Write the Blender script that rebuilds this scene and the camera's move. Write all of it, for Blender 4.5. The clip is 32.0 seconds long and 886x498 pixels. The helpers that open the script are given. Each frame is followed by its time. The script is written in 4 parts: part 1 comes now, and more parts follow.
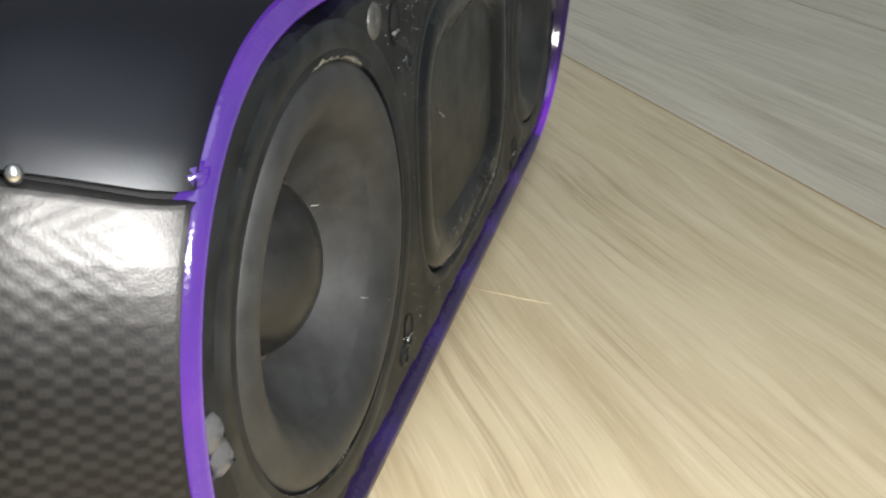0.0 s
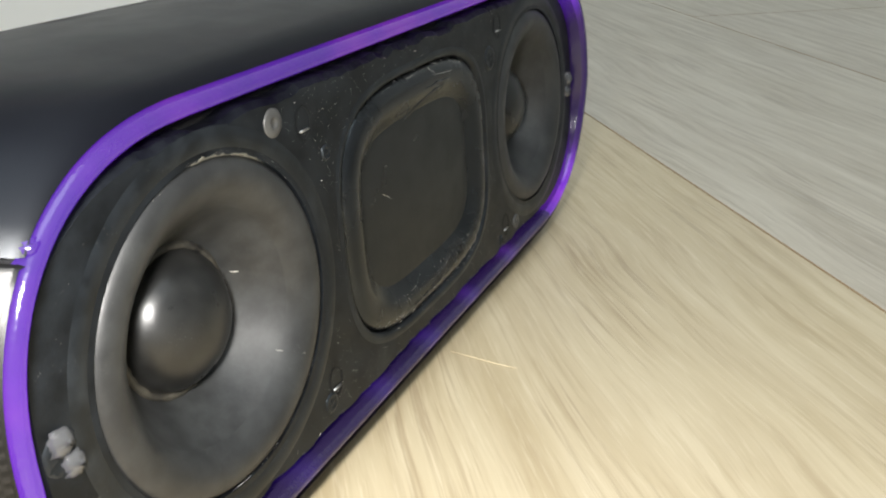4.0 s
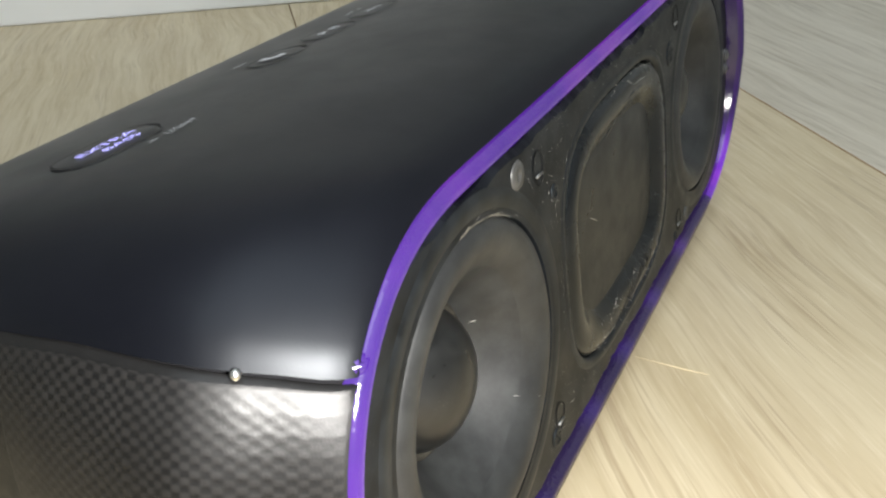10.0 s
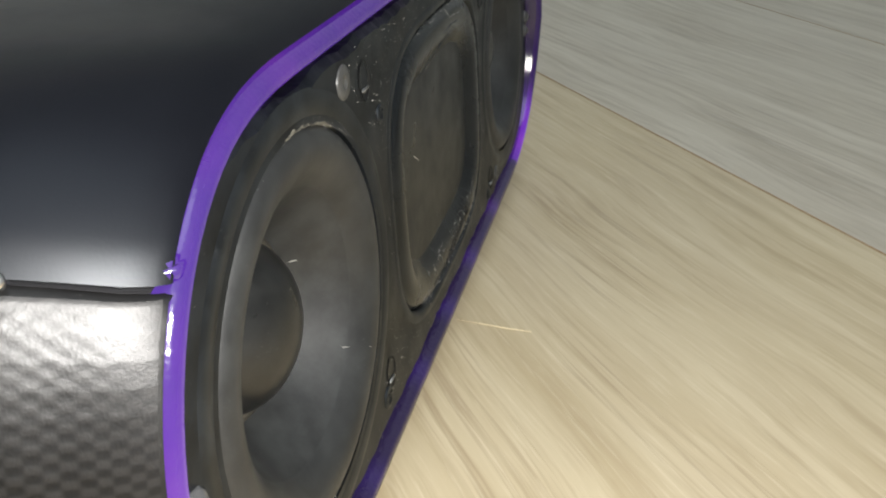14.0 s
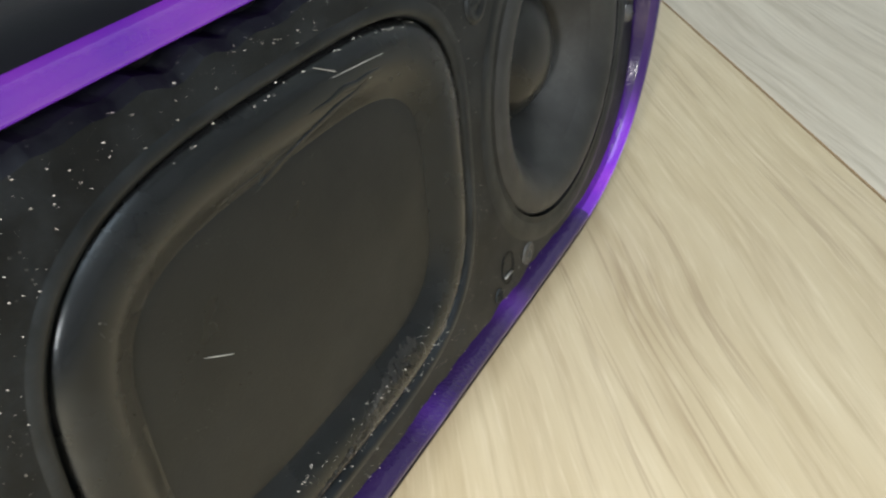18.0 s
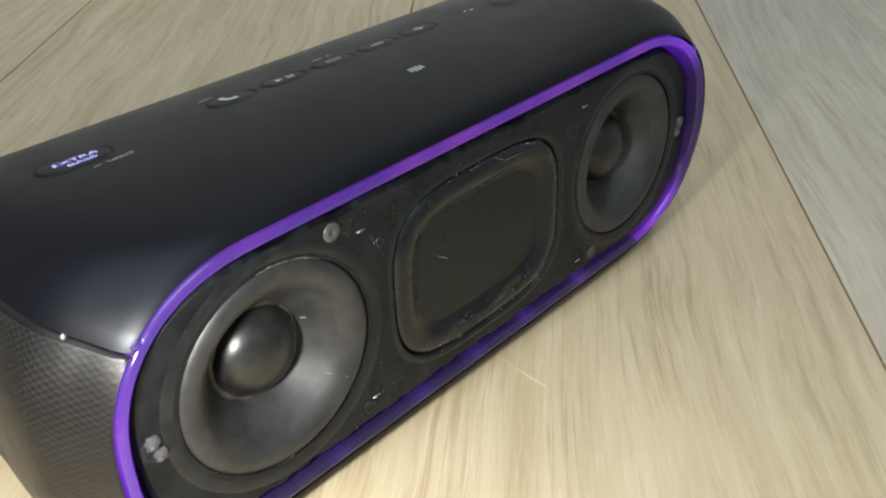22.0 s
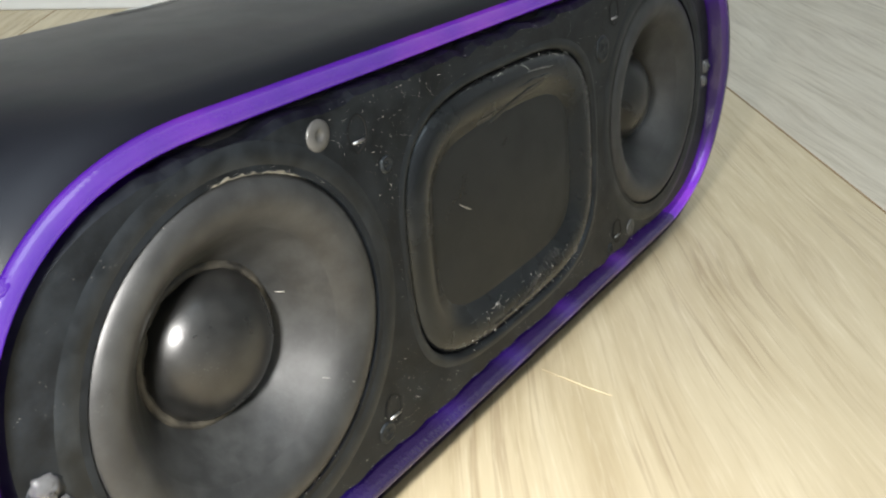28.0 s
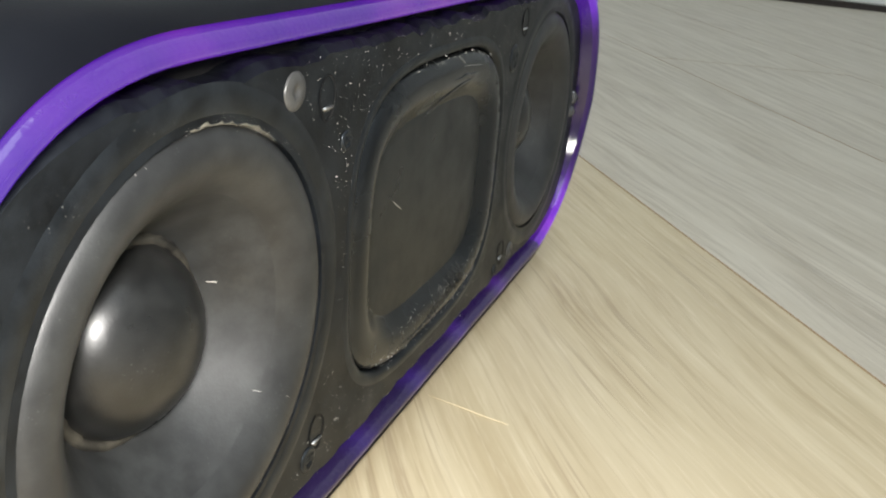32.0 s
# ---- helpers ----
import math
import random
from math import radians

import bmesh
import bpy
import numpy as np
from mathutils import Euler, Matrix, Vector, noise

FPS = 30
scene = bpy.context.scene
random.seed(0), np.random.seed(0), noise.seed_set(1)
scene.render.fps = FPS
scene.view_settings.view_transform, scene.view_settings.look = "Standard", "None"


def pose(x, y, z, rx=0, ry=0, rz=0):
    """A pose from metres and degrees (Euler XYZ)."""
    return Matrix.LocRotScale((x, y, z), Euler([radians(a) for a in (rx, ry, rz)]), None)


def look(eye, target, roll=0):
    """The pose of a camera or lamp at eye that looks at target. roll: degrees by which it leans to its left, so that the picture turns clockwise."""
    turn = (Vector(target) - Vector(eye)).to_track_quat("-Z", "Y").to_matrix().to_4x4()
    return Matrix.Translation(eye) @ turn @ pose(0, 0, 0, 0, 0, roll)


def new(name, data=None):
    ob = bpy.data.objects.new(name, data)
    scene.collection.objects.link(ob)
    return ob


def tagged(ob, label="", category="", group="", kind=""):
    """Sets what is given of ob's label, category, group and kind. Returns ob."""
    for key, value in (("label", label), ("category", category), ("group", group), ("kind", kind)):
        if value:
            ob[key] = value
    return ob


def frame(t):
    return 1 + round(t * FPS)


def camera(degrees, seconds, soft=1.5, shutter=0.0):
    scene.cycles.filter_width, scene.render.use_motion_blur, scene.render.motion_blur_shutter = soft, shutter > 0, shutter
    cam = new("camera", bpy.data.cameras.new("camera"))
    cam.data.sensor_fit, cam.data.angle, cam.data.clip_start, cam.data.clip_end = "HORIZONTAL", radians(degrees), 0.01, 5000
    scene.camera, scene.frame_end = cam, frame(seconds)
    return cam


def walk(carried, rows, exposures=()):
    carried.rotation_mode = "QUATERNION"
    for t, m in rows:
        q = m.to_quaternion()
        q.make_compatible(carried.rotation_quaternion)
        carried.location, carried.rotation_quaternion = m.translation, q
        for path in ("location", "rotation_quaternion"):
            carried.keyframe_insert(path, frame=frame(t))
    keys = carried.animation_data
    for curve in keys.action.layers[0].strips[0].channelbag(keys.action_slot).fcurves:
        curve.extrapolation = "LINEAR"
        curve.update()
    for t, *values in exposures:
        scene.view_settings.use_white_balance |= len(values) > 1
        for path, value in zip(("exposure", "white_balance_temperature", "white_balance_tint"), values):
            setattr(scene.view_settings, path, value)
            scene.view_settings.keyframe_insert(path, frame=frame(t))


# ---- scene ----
cam = camera(52.8, 32.0, soft=2.2, shutter=0.3)
PATH = [
    (0, (-0.13991, -0.03139, 0.09396), (0.03091, 0.00979, -0.00156), 3.21),
    (0.5, (-0.14269, -0.03253, 0.09625), (0.03050, 0.00271, 0.00263), 3.47),
    (1, (-0.14384, -0.03517, 0.09781), (0.03106, 0.00206, 0.00825), 3.35),
    (1.5, (-0.14308, -0.04788, 0.10151), (0.03175, -0.00324, 0.01524), 1.92),
    (2, (-0.14391, -0.05298, 0.10308), (0.02881, -0.00031, 0.01709), 0.61),
    (2.5, (-0.14029, -0.05865, 0.10176), (0.03032, -0.00134, 0.01453), -0.29),
    (4.5, (-0.14486, -0.07253, 0.10417), (0.02028, 0.00559, 0.02276), 0.10),
    (5, (-0.14291, -0.07344, 0.10484), (0.02169, 0.00574, 0.02336), -0.85),
    (5.5, (-0.14329, -0.08074, 0.10932), (0.01702, 0.00740, 0.02850), -3.65),
    (6, (-0.14124, -0.08571, 0.11421), (0.01170, 0.01496, 0.03376), -6.01),
    (6.5, (-0.15080, -0.11667, 0.14115), (-0.01499, 0.00344, 0.05671), -8.25),
    (7, (-0.15305, -0.12266, 0.14659), (-0.02688, -0.00529, 0.04508), -4.81),
    (7.5, (-0.15358, -0.12063, 0.14359), (-0.02952, -0.00547, 0.03707), -4.57),
    (8, (-0.15351, -0.10104, 0.14129), (-0.02925, 0.01233, 0.03310), -4.99),
    (8.3, (-0.15358, -0.09582, 0.14151), (-0.02842, 0.01525, 0.03198), -4.76),
    (8.5, (-0.15192, -0.09218, 0.13855), (-0.02493, 0.01771, 0.02993), -5.48),
    (9, (-0.14491, -0.06981, 0.13258), (-0.00903, 0.03128, 0.02619), -5.38),
    (9.5, (-0.14566, -0.04712, 0.12210), (0.00250, 0.04411, 0.02347), -5.01),
    (10, (-0.14572, -0.04253, 0.11847), (0.00796, 0.04188, 0.02224), -4.30),
    (10.5, (-0.13651, -0.03451, 0.10361), (0.02133, 0.03464, 0.00209), -3.23),
    (11, (-0.12770, -0.01652, 0.09685), (0.03461, 0.02533, -0.01226), -0.43),
    (11.5, (-0.13048, -0.01822, 0.09854), (0.03661, 0.01403, -0.00653), 1.10),
    (12, (-0.13858, -0.02455, 0.09981), (0.03386, 0.00737, 0.00365), 1.64),
    (12.5, (-0.13800, -0.02565, 0.10005), (0.03547, 0.00721, 0.00609), 1.59),
    (13, (-0.13772, -0.02704, 0.10013), (0.03545, 0.00709, 0.00608), 1.42),
    (13.5, (-0.13854, -0.02991, 0.10032), (0.03410, 0.00597, 0.00593), 1.34),
    (15.5, (-0.14107, -0.03775, 0.10023), (0.03000, 0.01044, 0.00851), 1.11),
    (16, (-0.14065, -0.03804, 0.10009), (0.03068, 0.01087, 0.00923), 1.01),
    (16.5, (-0.14061, -0.03798, 0.10044), (0.03083, 0.01112, 0.00991), 1.08),
    (17, (-0.13533, -0.04092, 0.10399), (0.03026, 0.02113, 0.01057), 0.60),
    (17.3, (-0.12458, -0.05005, 0.11149), (0.03063, 0.02785, 0.01230), -0.42),
    (17.6, (-0.06520, -0.05205, 0.10284), (0.08371, 0.02736, -0.00450), -1.13),
    (18, (-0.05046, -0.04348, 0.09782), (0.09190, 0.03433, -0.01914), -0.79),
    (18.5, (-0.06232, -0.03178, 0.09814), (0.07895, 0.04269, -0.02618), 1.26),
    (19, (-0.06463, -0.02892, 0.09706), (0.07140, 0.04797, -0.02777), 0.11),
    (19.5, (-0.08215, -0.03606, 0.09749), (0.05192, 0.04173, -0.02890), -0.53),
    (20, (-0.09410, -0.03072, 0.09370), (0.03552, 0.04843, -0.03829), -0.31),
    (20.5, (-0.10080, -0.03443, 0.09887), (0.02336, 0.04203, -0.03146), 2.46),
    (21, (-0.12494, -0.08496, 0.14979), (0.00356, 0.00250, 0.02395), 4.97),
    (21.5, (-0.13847, -0.11019, 0.17464), (-0.01411, -0.00773, 0.05616), 2.69),
    (22, (-0.13755, -0.11452, 0.16728), (-0.01547, -0.00446, 0.05335), 1.31),
    (22.5, (-0.13828, -0.11380, 0.16475), (-0.01637, -0.00139, 0.05294), 0.53),
    (23, (-0.13764, -0.11216, 0.15868), (-0.01587, 0.00195, 0.04844), -0.12),
    (23.5, (-0.13793, -0.11103, 0.15754), (-0.01564, 0.00329, 0.04810), 0.17),
    (24, (-0.13744, -0.11290, 0.15462), (-0.01462, 0.00262, 0.04705), -0.39),
    (24.5, (-0.13614, -0.10932, 0.14783), (-0.01406, 0.00807, 0.04145), -1.81),
    (26.5, (-0.12478, -0.08812, 0.11483), (0.00625, 0.02643, 0.01630), -3.57),
    (27, (-0.12191, -0.08615, 0.11109), (0.01470, 0.02430, 0.01549), -2.83),
    (27.5, (-0.12073, -0.08377, 0.11022), (0.02078, 0.02334, 0.01803), -2.55),
    (28, (-0.12159, -0.07507, 0.10572), (0.02307, 0.02971, 0.01577), -1.95),
    (28.5, (-0.12118, -0.05792, 0.10246), (0.02618, 0.04221, 0.01158), -1.05),
    (29, (-0.11932, -0.05191, 0.09816), (0.02828, 0.04312, 0.00232), 0.44),
    (29.8, (-0.11846, -0.05138, 0.08683), (0.03248, 0.03925, -0.00804), -0.43),
    (30.5, (-0.11970, -0.04446, 0.09025), (0.03708, 0.03241, -0.00728), 5.15),
    (31, (-0.11998, -0.04590, 0.09199), (0.04244, 0.02875, 0.00228), 6.59),
    (31.5, (-0.12213, -0.04449, 0.09265), (0.04880, 0.01822, 0.00988), 8.86),
    (32, (-0.12470, -0.04387, 0.09153), (0.05064, 0.01258, 0.01364), 9.30),
]
EXPOSURES = [(0, -0.25), (1, -0.2), (2, 0.03), (5, 0.18), (6, 0.03), (9, 0.05), (10, 0.12), (11, -0.42), (12, -0.25), (13, -0.25), (16, -0.12), (17, 0.08),
             (18, 0.40), (19, 0.40), (20, 0.0), (21, 0.02), (24, 0.05), (27, 0.28), (28, 0.38), (29, 0.3), (30, 0.06), (31, 0.14), (32, 0.22)]
walk(cam, [(t, look(eye, target, roll)) for t, eye, target, roll in PATH], EXPOSURES)

# ---- light ----
world = bpy.data.worlds.new("room_air")
scene.world = world
world.use_nodes = True
world.node_tree.nodes["Background"].inputs["Color"].default_value = (0.75, 0.85, 1.0, 1)
world.node_tree.nodes["Background"].inputs["Strength"].default_value = 0.03


def lamp(name, kind, watts, colour, m, **more):
    data = bpy.data.lights.new(name, kind)
    data.energy, data.color = watts, colour
    for key, value in more.items():
        if key == "radius":
            data.shadow_soft_size = value
        elif key == "size":
            data.shape, data.size, data.size_y = "RECTANGLE", value[0], value[1]
    ob = new(name, data)
    ob.matrix_world = m
    return ob


# the torch of the phone that films, held over the speaker's end
lamp("phone_torch", "POINT", 1.65, (1.0, 0.97, 0.93), pose(-0.135, -0.049, 0.106), radius=0.007)
# the ceiling light of the room
lamp("ceiling_light", "AREA", 36, (0.82, 0.92, 1.0), pose(-0.55, -0.65, 2.42), size=(1.8, 1.8))


# ---- materials ----
def material(name, colour=(0.5, 0.5, 0.5), rough=0.5, metal=0.0, spec=0.5, coat=0.0):
    m = bpy.data.materials.new(name)
    m.use_nodes = True
    b = m.node_tree.nodes["Principled BSDF"]
    b.inputs["Base Color"].default_value = (*colour, 1)
    b.inputs["Roughness"].default_value = rough
    b.inputs["Metallic"].default_value = metal
    b.inputs["Specular IOR Level"].default_value = spec
    b.inputs["Coat Weight"].default_value = coat
    return m, m.node_tree, b


def node(tree, kind, **values):
    n = tree.nodes.new(kind)
    for key, value in values.items():
        n.inputs[key].default_value = value
    return n


def coords(tree, scale=(1, 1, 1), turn=0.0):
    c = tree.nodes.new("ShaderNodeTexCoord")
    mp = tree.nodes.new("ShaderNodeMapping")
    mp.inputs["Scale"].default_value = scale
    mp.inputs["Rotation"].default_value = (0, 0, turn)
    tree.links.new(c.outputs["Object"], mp.inputs["Vector"])
    return mp.outputs["Vector"]


def ramp(tree, source, stops):
    r = tree.nodes.new("ShaderNodeValToRGB")
    e = r.color_ramp.elements
    e[0].position, e[1].position = stops[0][0], stops[-1][0]
    for at, c in stops[1:-1]:
        e.new(at)
    for k, (at, c) in enumerate(stops):
        e[k].color = (*c, 1) if len(c) == 3 else c
    tree.links.new(source, r.inputs["Fac"])
    return r.outputs["Color"]


def noise_tex(tree, vector, scale, detail=3.0, rough=0.5):
    n = node(tree, "ShaderNodeTexNoise", Scale=scale, Detail=detail, Roughness=rough)
    if vector is not None:
        tree.links.new(vector, n.inputs["Vector"])
    return n.outputs["Fac"]


def bump(tree, b, height, strength=0.2, distance=0.0005):
    n = node(tree, "ShaderNodeBump", Strength=strength, Distance=distance)
    tree.links.new(height, n.inputs["Height"])
    tree.links.new(n.outputs["Normal"], b.inputs["Normal"])


def mix(tree, fac, a, b):
    n = tree.nodes.new("ShaderNodeMix")
    n.data_type = "RGBA"
    for socket, value in ((n.inputs[0], fac), (n.inputs[6], a), (n.inputs[7], b)):
        if isinstance(value, (int, float)):
            socket.default_value = value
        elif isinstance(value, tuple):
            socket.default_value = (*value, 1)
        else:
            tree.links.new(value, socket)
    return n.outputs[2]


def grey(v):
    return (v, v, v)


def dusty(name, dark, dust, amount, rough, speck=1500.0, grain=400.0, spec=0.5, mottle=90.0):
    """Dark plastic or rubber with a film of dust and pale specks."""
    m, t, b = material(name, dark, rough, spec=spec)
    v = coords(t)
    film = ramp(t, noise_tex(t, v, mottle, 6, 0.7), [(0.40, grey(0)), (0.68, grey(amount))])
    cell = node(t, "ShaderNodeTexVoronoi", Scale=speck)
    t.links.new(v, cell.inputs["Vector"])
    dots = ramp(t, cell.outputs["Distance"], [(0.05, grey(1)), (0.16, grey(0))])
    where = ramp(t, noise_tex(t, v, 260, 2, 0.5), [(0.56, grey(0)), (0.68, grey(0.5))])
    both = node(t, "ShaderNodeMath")
    both.operation = "MULTIPLY"
    t.links.new(dots, both.inputs[0])
    t.links.new(where, both.inputs[1])
    one = mix(t, film, dark, dust)
    t.links.new(mix(t, both.outputs[0], one, (0.17, 0.17, 0.155)), b.inputs["Base Color"])
    fine = noise_tex(t, v, grain * 8, 2, 0.6)
    r = ramp(t, noise_tex(t, v, 120, 4, 0.6), [(0.3, grey(rough - 0.08)), (0.8, grey(rough + 0.15))])
    t.links.new(r, b.inputs["Roughness"])
    bump(t, b, fine, 0.18, 0.0001)
    return m


shell_mat, t, b = material("satin_plastic", (0.003, 0.0034, 0.006), 0.38, spec=0.21)
b.inputs["Specular Tint"].default_value = (0.90, 0.945, 1.0, 1)
v = coords(t)
t.links.new(ramp(t, noise_tex(t, v, 70, 5, 0.6), [(0.35, grey(0.37)), (0.75, grey(0.45))]), b.inputs["Roughness"])
t.links.new(ramp(t, noise_tex(t, v, 35, 4, 0.6), [(0.3, (0.0013, 0.0015, 0.0026)), (0.8, (0.0021, 0.0024, 0.0040))]), b.inputs["Base Color"])
bump(t, b, noise_tex(t, v, 3500, 2, 0.5), 0.10, 0.00008)

wrap_mat = dusty("side_rubber", (0.0027, 0.0026, 0.0026), (0.0080, 0.0076, 0.0074), 0.4, 0.42, 1200, 500, 0.36)

# the ends' lozenge relief: coloured paler on its raised threads, darker in the hollows
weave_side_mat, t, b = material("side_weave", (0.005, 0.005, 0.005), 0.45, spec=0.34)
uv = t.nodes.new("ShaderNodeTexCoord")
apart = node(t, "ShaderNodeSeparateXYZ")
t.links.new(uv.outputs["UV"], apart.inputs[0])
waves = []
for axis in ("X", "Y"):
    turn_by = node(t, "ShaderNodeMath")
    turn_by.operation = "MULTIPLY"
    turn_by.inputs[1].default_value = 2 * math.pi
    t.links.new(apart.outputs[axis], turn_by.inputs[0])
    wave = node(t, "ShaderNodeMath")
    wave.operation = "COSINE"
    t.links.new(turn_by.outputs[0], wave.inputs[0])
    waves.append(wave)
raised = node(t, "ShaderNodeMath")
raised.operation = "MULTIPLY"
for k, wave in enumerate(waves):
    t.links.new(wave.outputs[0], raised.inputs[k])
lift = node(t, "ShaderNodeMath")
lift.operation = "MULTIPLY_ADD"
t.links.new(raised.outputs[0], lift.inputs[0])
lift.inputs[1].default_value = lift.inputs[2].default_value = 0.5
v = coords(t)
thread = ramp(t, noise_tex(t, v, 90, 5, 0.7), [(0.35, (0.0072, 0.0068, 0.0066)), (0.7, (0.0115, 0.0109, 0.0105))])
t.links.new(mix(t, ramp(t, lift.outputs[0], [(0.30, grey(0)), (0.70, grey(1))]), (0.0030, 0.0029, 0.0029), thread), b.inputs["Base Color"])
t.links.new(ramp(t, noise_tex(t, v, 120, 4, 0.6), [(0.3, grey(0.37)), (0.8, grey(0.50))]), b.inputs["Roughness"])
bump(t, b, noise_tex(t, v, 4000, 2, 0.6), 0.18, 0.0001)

panel_mat = dusty("panel_plastic", (0.0016, 0.0019, 0.0025), (0.0126, 0.0154, 0.0186), 0.6, 0.42, spec=0.25, mottle=140.0)
gasket_mat = dusty("gasket_plastic", (0.0020, 0.0024, 0.0030), (0.0150, 0.0180, 0.0214), 0.6, 0.40, 1700, spec=0.40, mottle=160.0)
radiator_mat = dusty("radiator_rubber", (0.0023, 0.0025, 0.0029), (0.0084, 0.0091, 0.0098), 0.6, 0.24, 2200, spec=0.5, mottle=140.0)
roll_mat = dusty("surround_rubber", (0.0112, 0.0117, 0.0120), (0.0366, 0.0384, 0.0378), 0.5, 0.45, 2200, spec=0.52, mottle=170.0)
cone_mat = dusty("cone_rubber", (0.0137, 0.0143, 0.0144), (0.0439, 0.0464, 0.0457), 0.5, 0.49, 2000, spec=0.42, mottle=190.0)
cap_mat = dusty("dust_cap_film", (0.0047, 0.0049, 0.0049), (0.0213, 0.0215, 0.0206), 0.6, 0.31, 2000, spec=0.56, mottle=170.0)
plate_mat = dusty("radiator_plate", (0.0031, 0.0034, 0.0036), (0.0091, 0.0096, 0.0099), 0.5, 0.34, 2200, spec=0.36)
glue_mat = dusty("black_glue", (0.006, 0.006, 0.006), (0.085, 0.078, 0.06), 0.6, 0.45, 900, mottle=190.0)
residue_mat = dusty("crumbly_glue", (0.006, 0.006, 0.006), (0.05, 0.048, 0.043), 0.6, 0.30, 1500, 300, 0.6)
crust_mat = dusty("dust_crust", (0.045, 0.042, 0.034), (0.17, 0.16, 0.125), 0.8, 0.7, 1800, 500, 0.3)
for m in (panel_mat, gasket_mat, radiator_mat, plate_mat):
    m.node_tree.nodes["Principled BSDF"].inputs["Specular Tint"].default_value = (0.84, 0.93, 1.0, 1)
black_mat, t, b = material("black_gap", (0.006, 0.006, 0.006), 0.7, spec=0.2)
gloss_mat, t, b = material("gloss_black", (0.010, 0.010, 0.011), 0.16, spec=0.6)
screw_mat = dusty("screw_head", (0.024, 0.024, 0.0235), (0.065, 0.065, 0.062), 0.8, 0.42, 2500)
pin_mat, t, b = material("clip_metal", (0.5, 0.5, 0.49), 0.3, metal=1.0)
glint_mat, t, b = material("glint_metal", (0.75, 0.75, 0.74), 0.24, metal=1.0)
crumb_mat, t, b = material("pale_crumb", (0.50, 0.485, 0.44), 0.4)
clear_mat, t, b = material("clear_lens", (0.34, 0.345, 0.355), 0.06, spec=0.9)
b.inputs["Transmission Weight"].default_value = 0.85
print_mat, t, b = material("grey_print", (0.62, 0.63, 0.66), 0.5)
faint_mat, t, b = material("faint_print", (0.34, 0.345, 0.36), 0.5)
lit_mat, t, b = material("lit_lettering", (0.3, 0.3, 0.6), 0.4)
b.inputs["Emission Color"].default_value = (0.42, 0.40, 1.0, 1)
b.inputs["Emission Strength"].default_value = 1.7

# lit ring: blue-violet light guide, brightest by its light sources, which stand at these places along the speaker
def guide(name, glow_low, glow_mid, glow_high, strength, relief, steps, rough=0.13):
    m, t, b = material(name, (0.014, 0.010, 0.024), rough, spec=0.5)
    v = coords(t)
    glow = ramp(t, noise_tex(t, v, 28, 4, 0.65), [(0.34, glow_low), (0.52, glow_mid), (0.70, glow_high)])
    t.links.new(glow, b.inputs["Emission Color"])
    place = node(t, "ShaderNodeSeparateXYZ")
    t.links.new(v, place.inputs[0])
    span = t.nodes.new("ShaderNodeMapRange")
    span.inputs["From Min"].default_value, span.inputs["From Max"].default_value = -0.105, 0.105
    t.links.new(place.outputs["X"], span.inputs["Value"])
    level = ramp(t, span.outputs[0], [((u + 10.5) / 21, grey(q)) for u, q in steps])
    power = node(t, "ShaderNodeMath")
    power.operation = "MULTIPLY"
    t.links.new(level, power.inputs[0])
    power.inputs[1].default_value = strength
    t.links.new(power.outputs[0], b.inputs["Emission Strength"])
    cells = node(t, "ShaderNodeTexVoronoi", Scale=1500.0)
    t.links.new(v, cells.inputs["Vector"])
    bump(t, b, cells.outputs["Distance"], relief, 0.0003)
    return m


ROUND = [(-10.3, 1.0), (-9.0, 0.9), (-7.0, 0.62), (-3.0, 0.50), (4.0, 0.48), (7.0, 0.62), (8.5, 1.0), (9.1, 0.9), (9.55, 0.16), (10.3, 0.05)]
SPOTS = [-7.95, -5.13, -2.46, -0.37, 1.75, 4.27, 7.40]
FOOT = [(-10.4, 0.9), (-8.9, 0.8)]
for u in SPOTS:
    FOOT += [(u - 0.55, 0.30), (u, 1.0), (u + 0.55, 0.30)]
ring_mat = guide("lit_light_guide", (0.085, 0.012, 0.46), (0.180, 0.022, 0.62), (0.34, 0.055, 0.72), 0.86, 0.08, ROUND)
inner_mat = guide("lit_inner_wall", (0.060, 0.010, 0.32), (0.135, 0.018, 0.50), (0.27, 0.042, 0.64), 0.50, 0.10, ROUND)
weave_mat = guide("lit_woven_guide", (0.045, 0.016, 0.28), (0.09, 0.028, 0.40), (0.18, 0.052, 0.50), 0.27, 0.22, FOOT + [(8.6, 0.55), (10.4, 0.4)], 0.2)

white_mat, t, b = material("white_laminate", (0.87, 0.87, 0.86), 0.45)
v = coords(t)
t.links.new(ramp(t, noise_tex(t, v, 6, 4, 0.6), [(0.3, (0.85, 0.85, 0.84)), (0.8, (0.89, 0.89, 0.88))]), b.inputs["Base Color"])
bump(t, b, noise_tex(t, v, 300, 2), 0.05, 0.0003)
plaster_mat, t, b = material("wall_paint", (0.72, 0.72, 0.70), 0.8)
v = coords(t)
t.links.new(ramp(t, noise_tex(t, v, 3, 4, 0.6), [(0.3, (0.69, 0.69, 0.67)), (0.8, (0.75, 0.75, 0.74))]), b.inputs["Base Color"])
bump(t, b, noise_tex(t, v, 200, 3), 0.15, 0.001)
trim_mat, t, b = material("trim_paint", (0.80, 0.80, 0.78), 0.4)
dark_mat, t, b = material("dark_gap", (0.03, 0.022, 0.018), 0.6)
sliver_mat, t, b = material("pale_sliver", (0.78, 0.66, 0.42), 0.5)

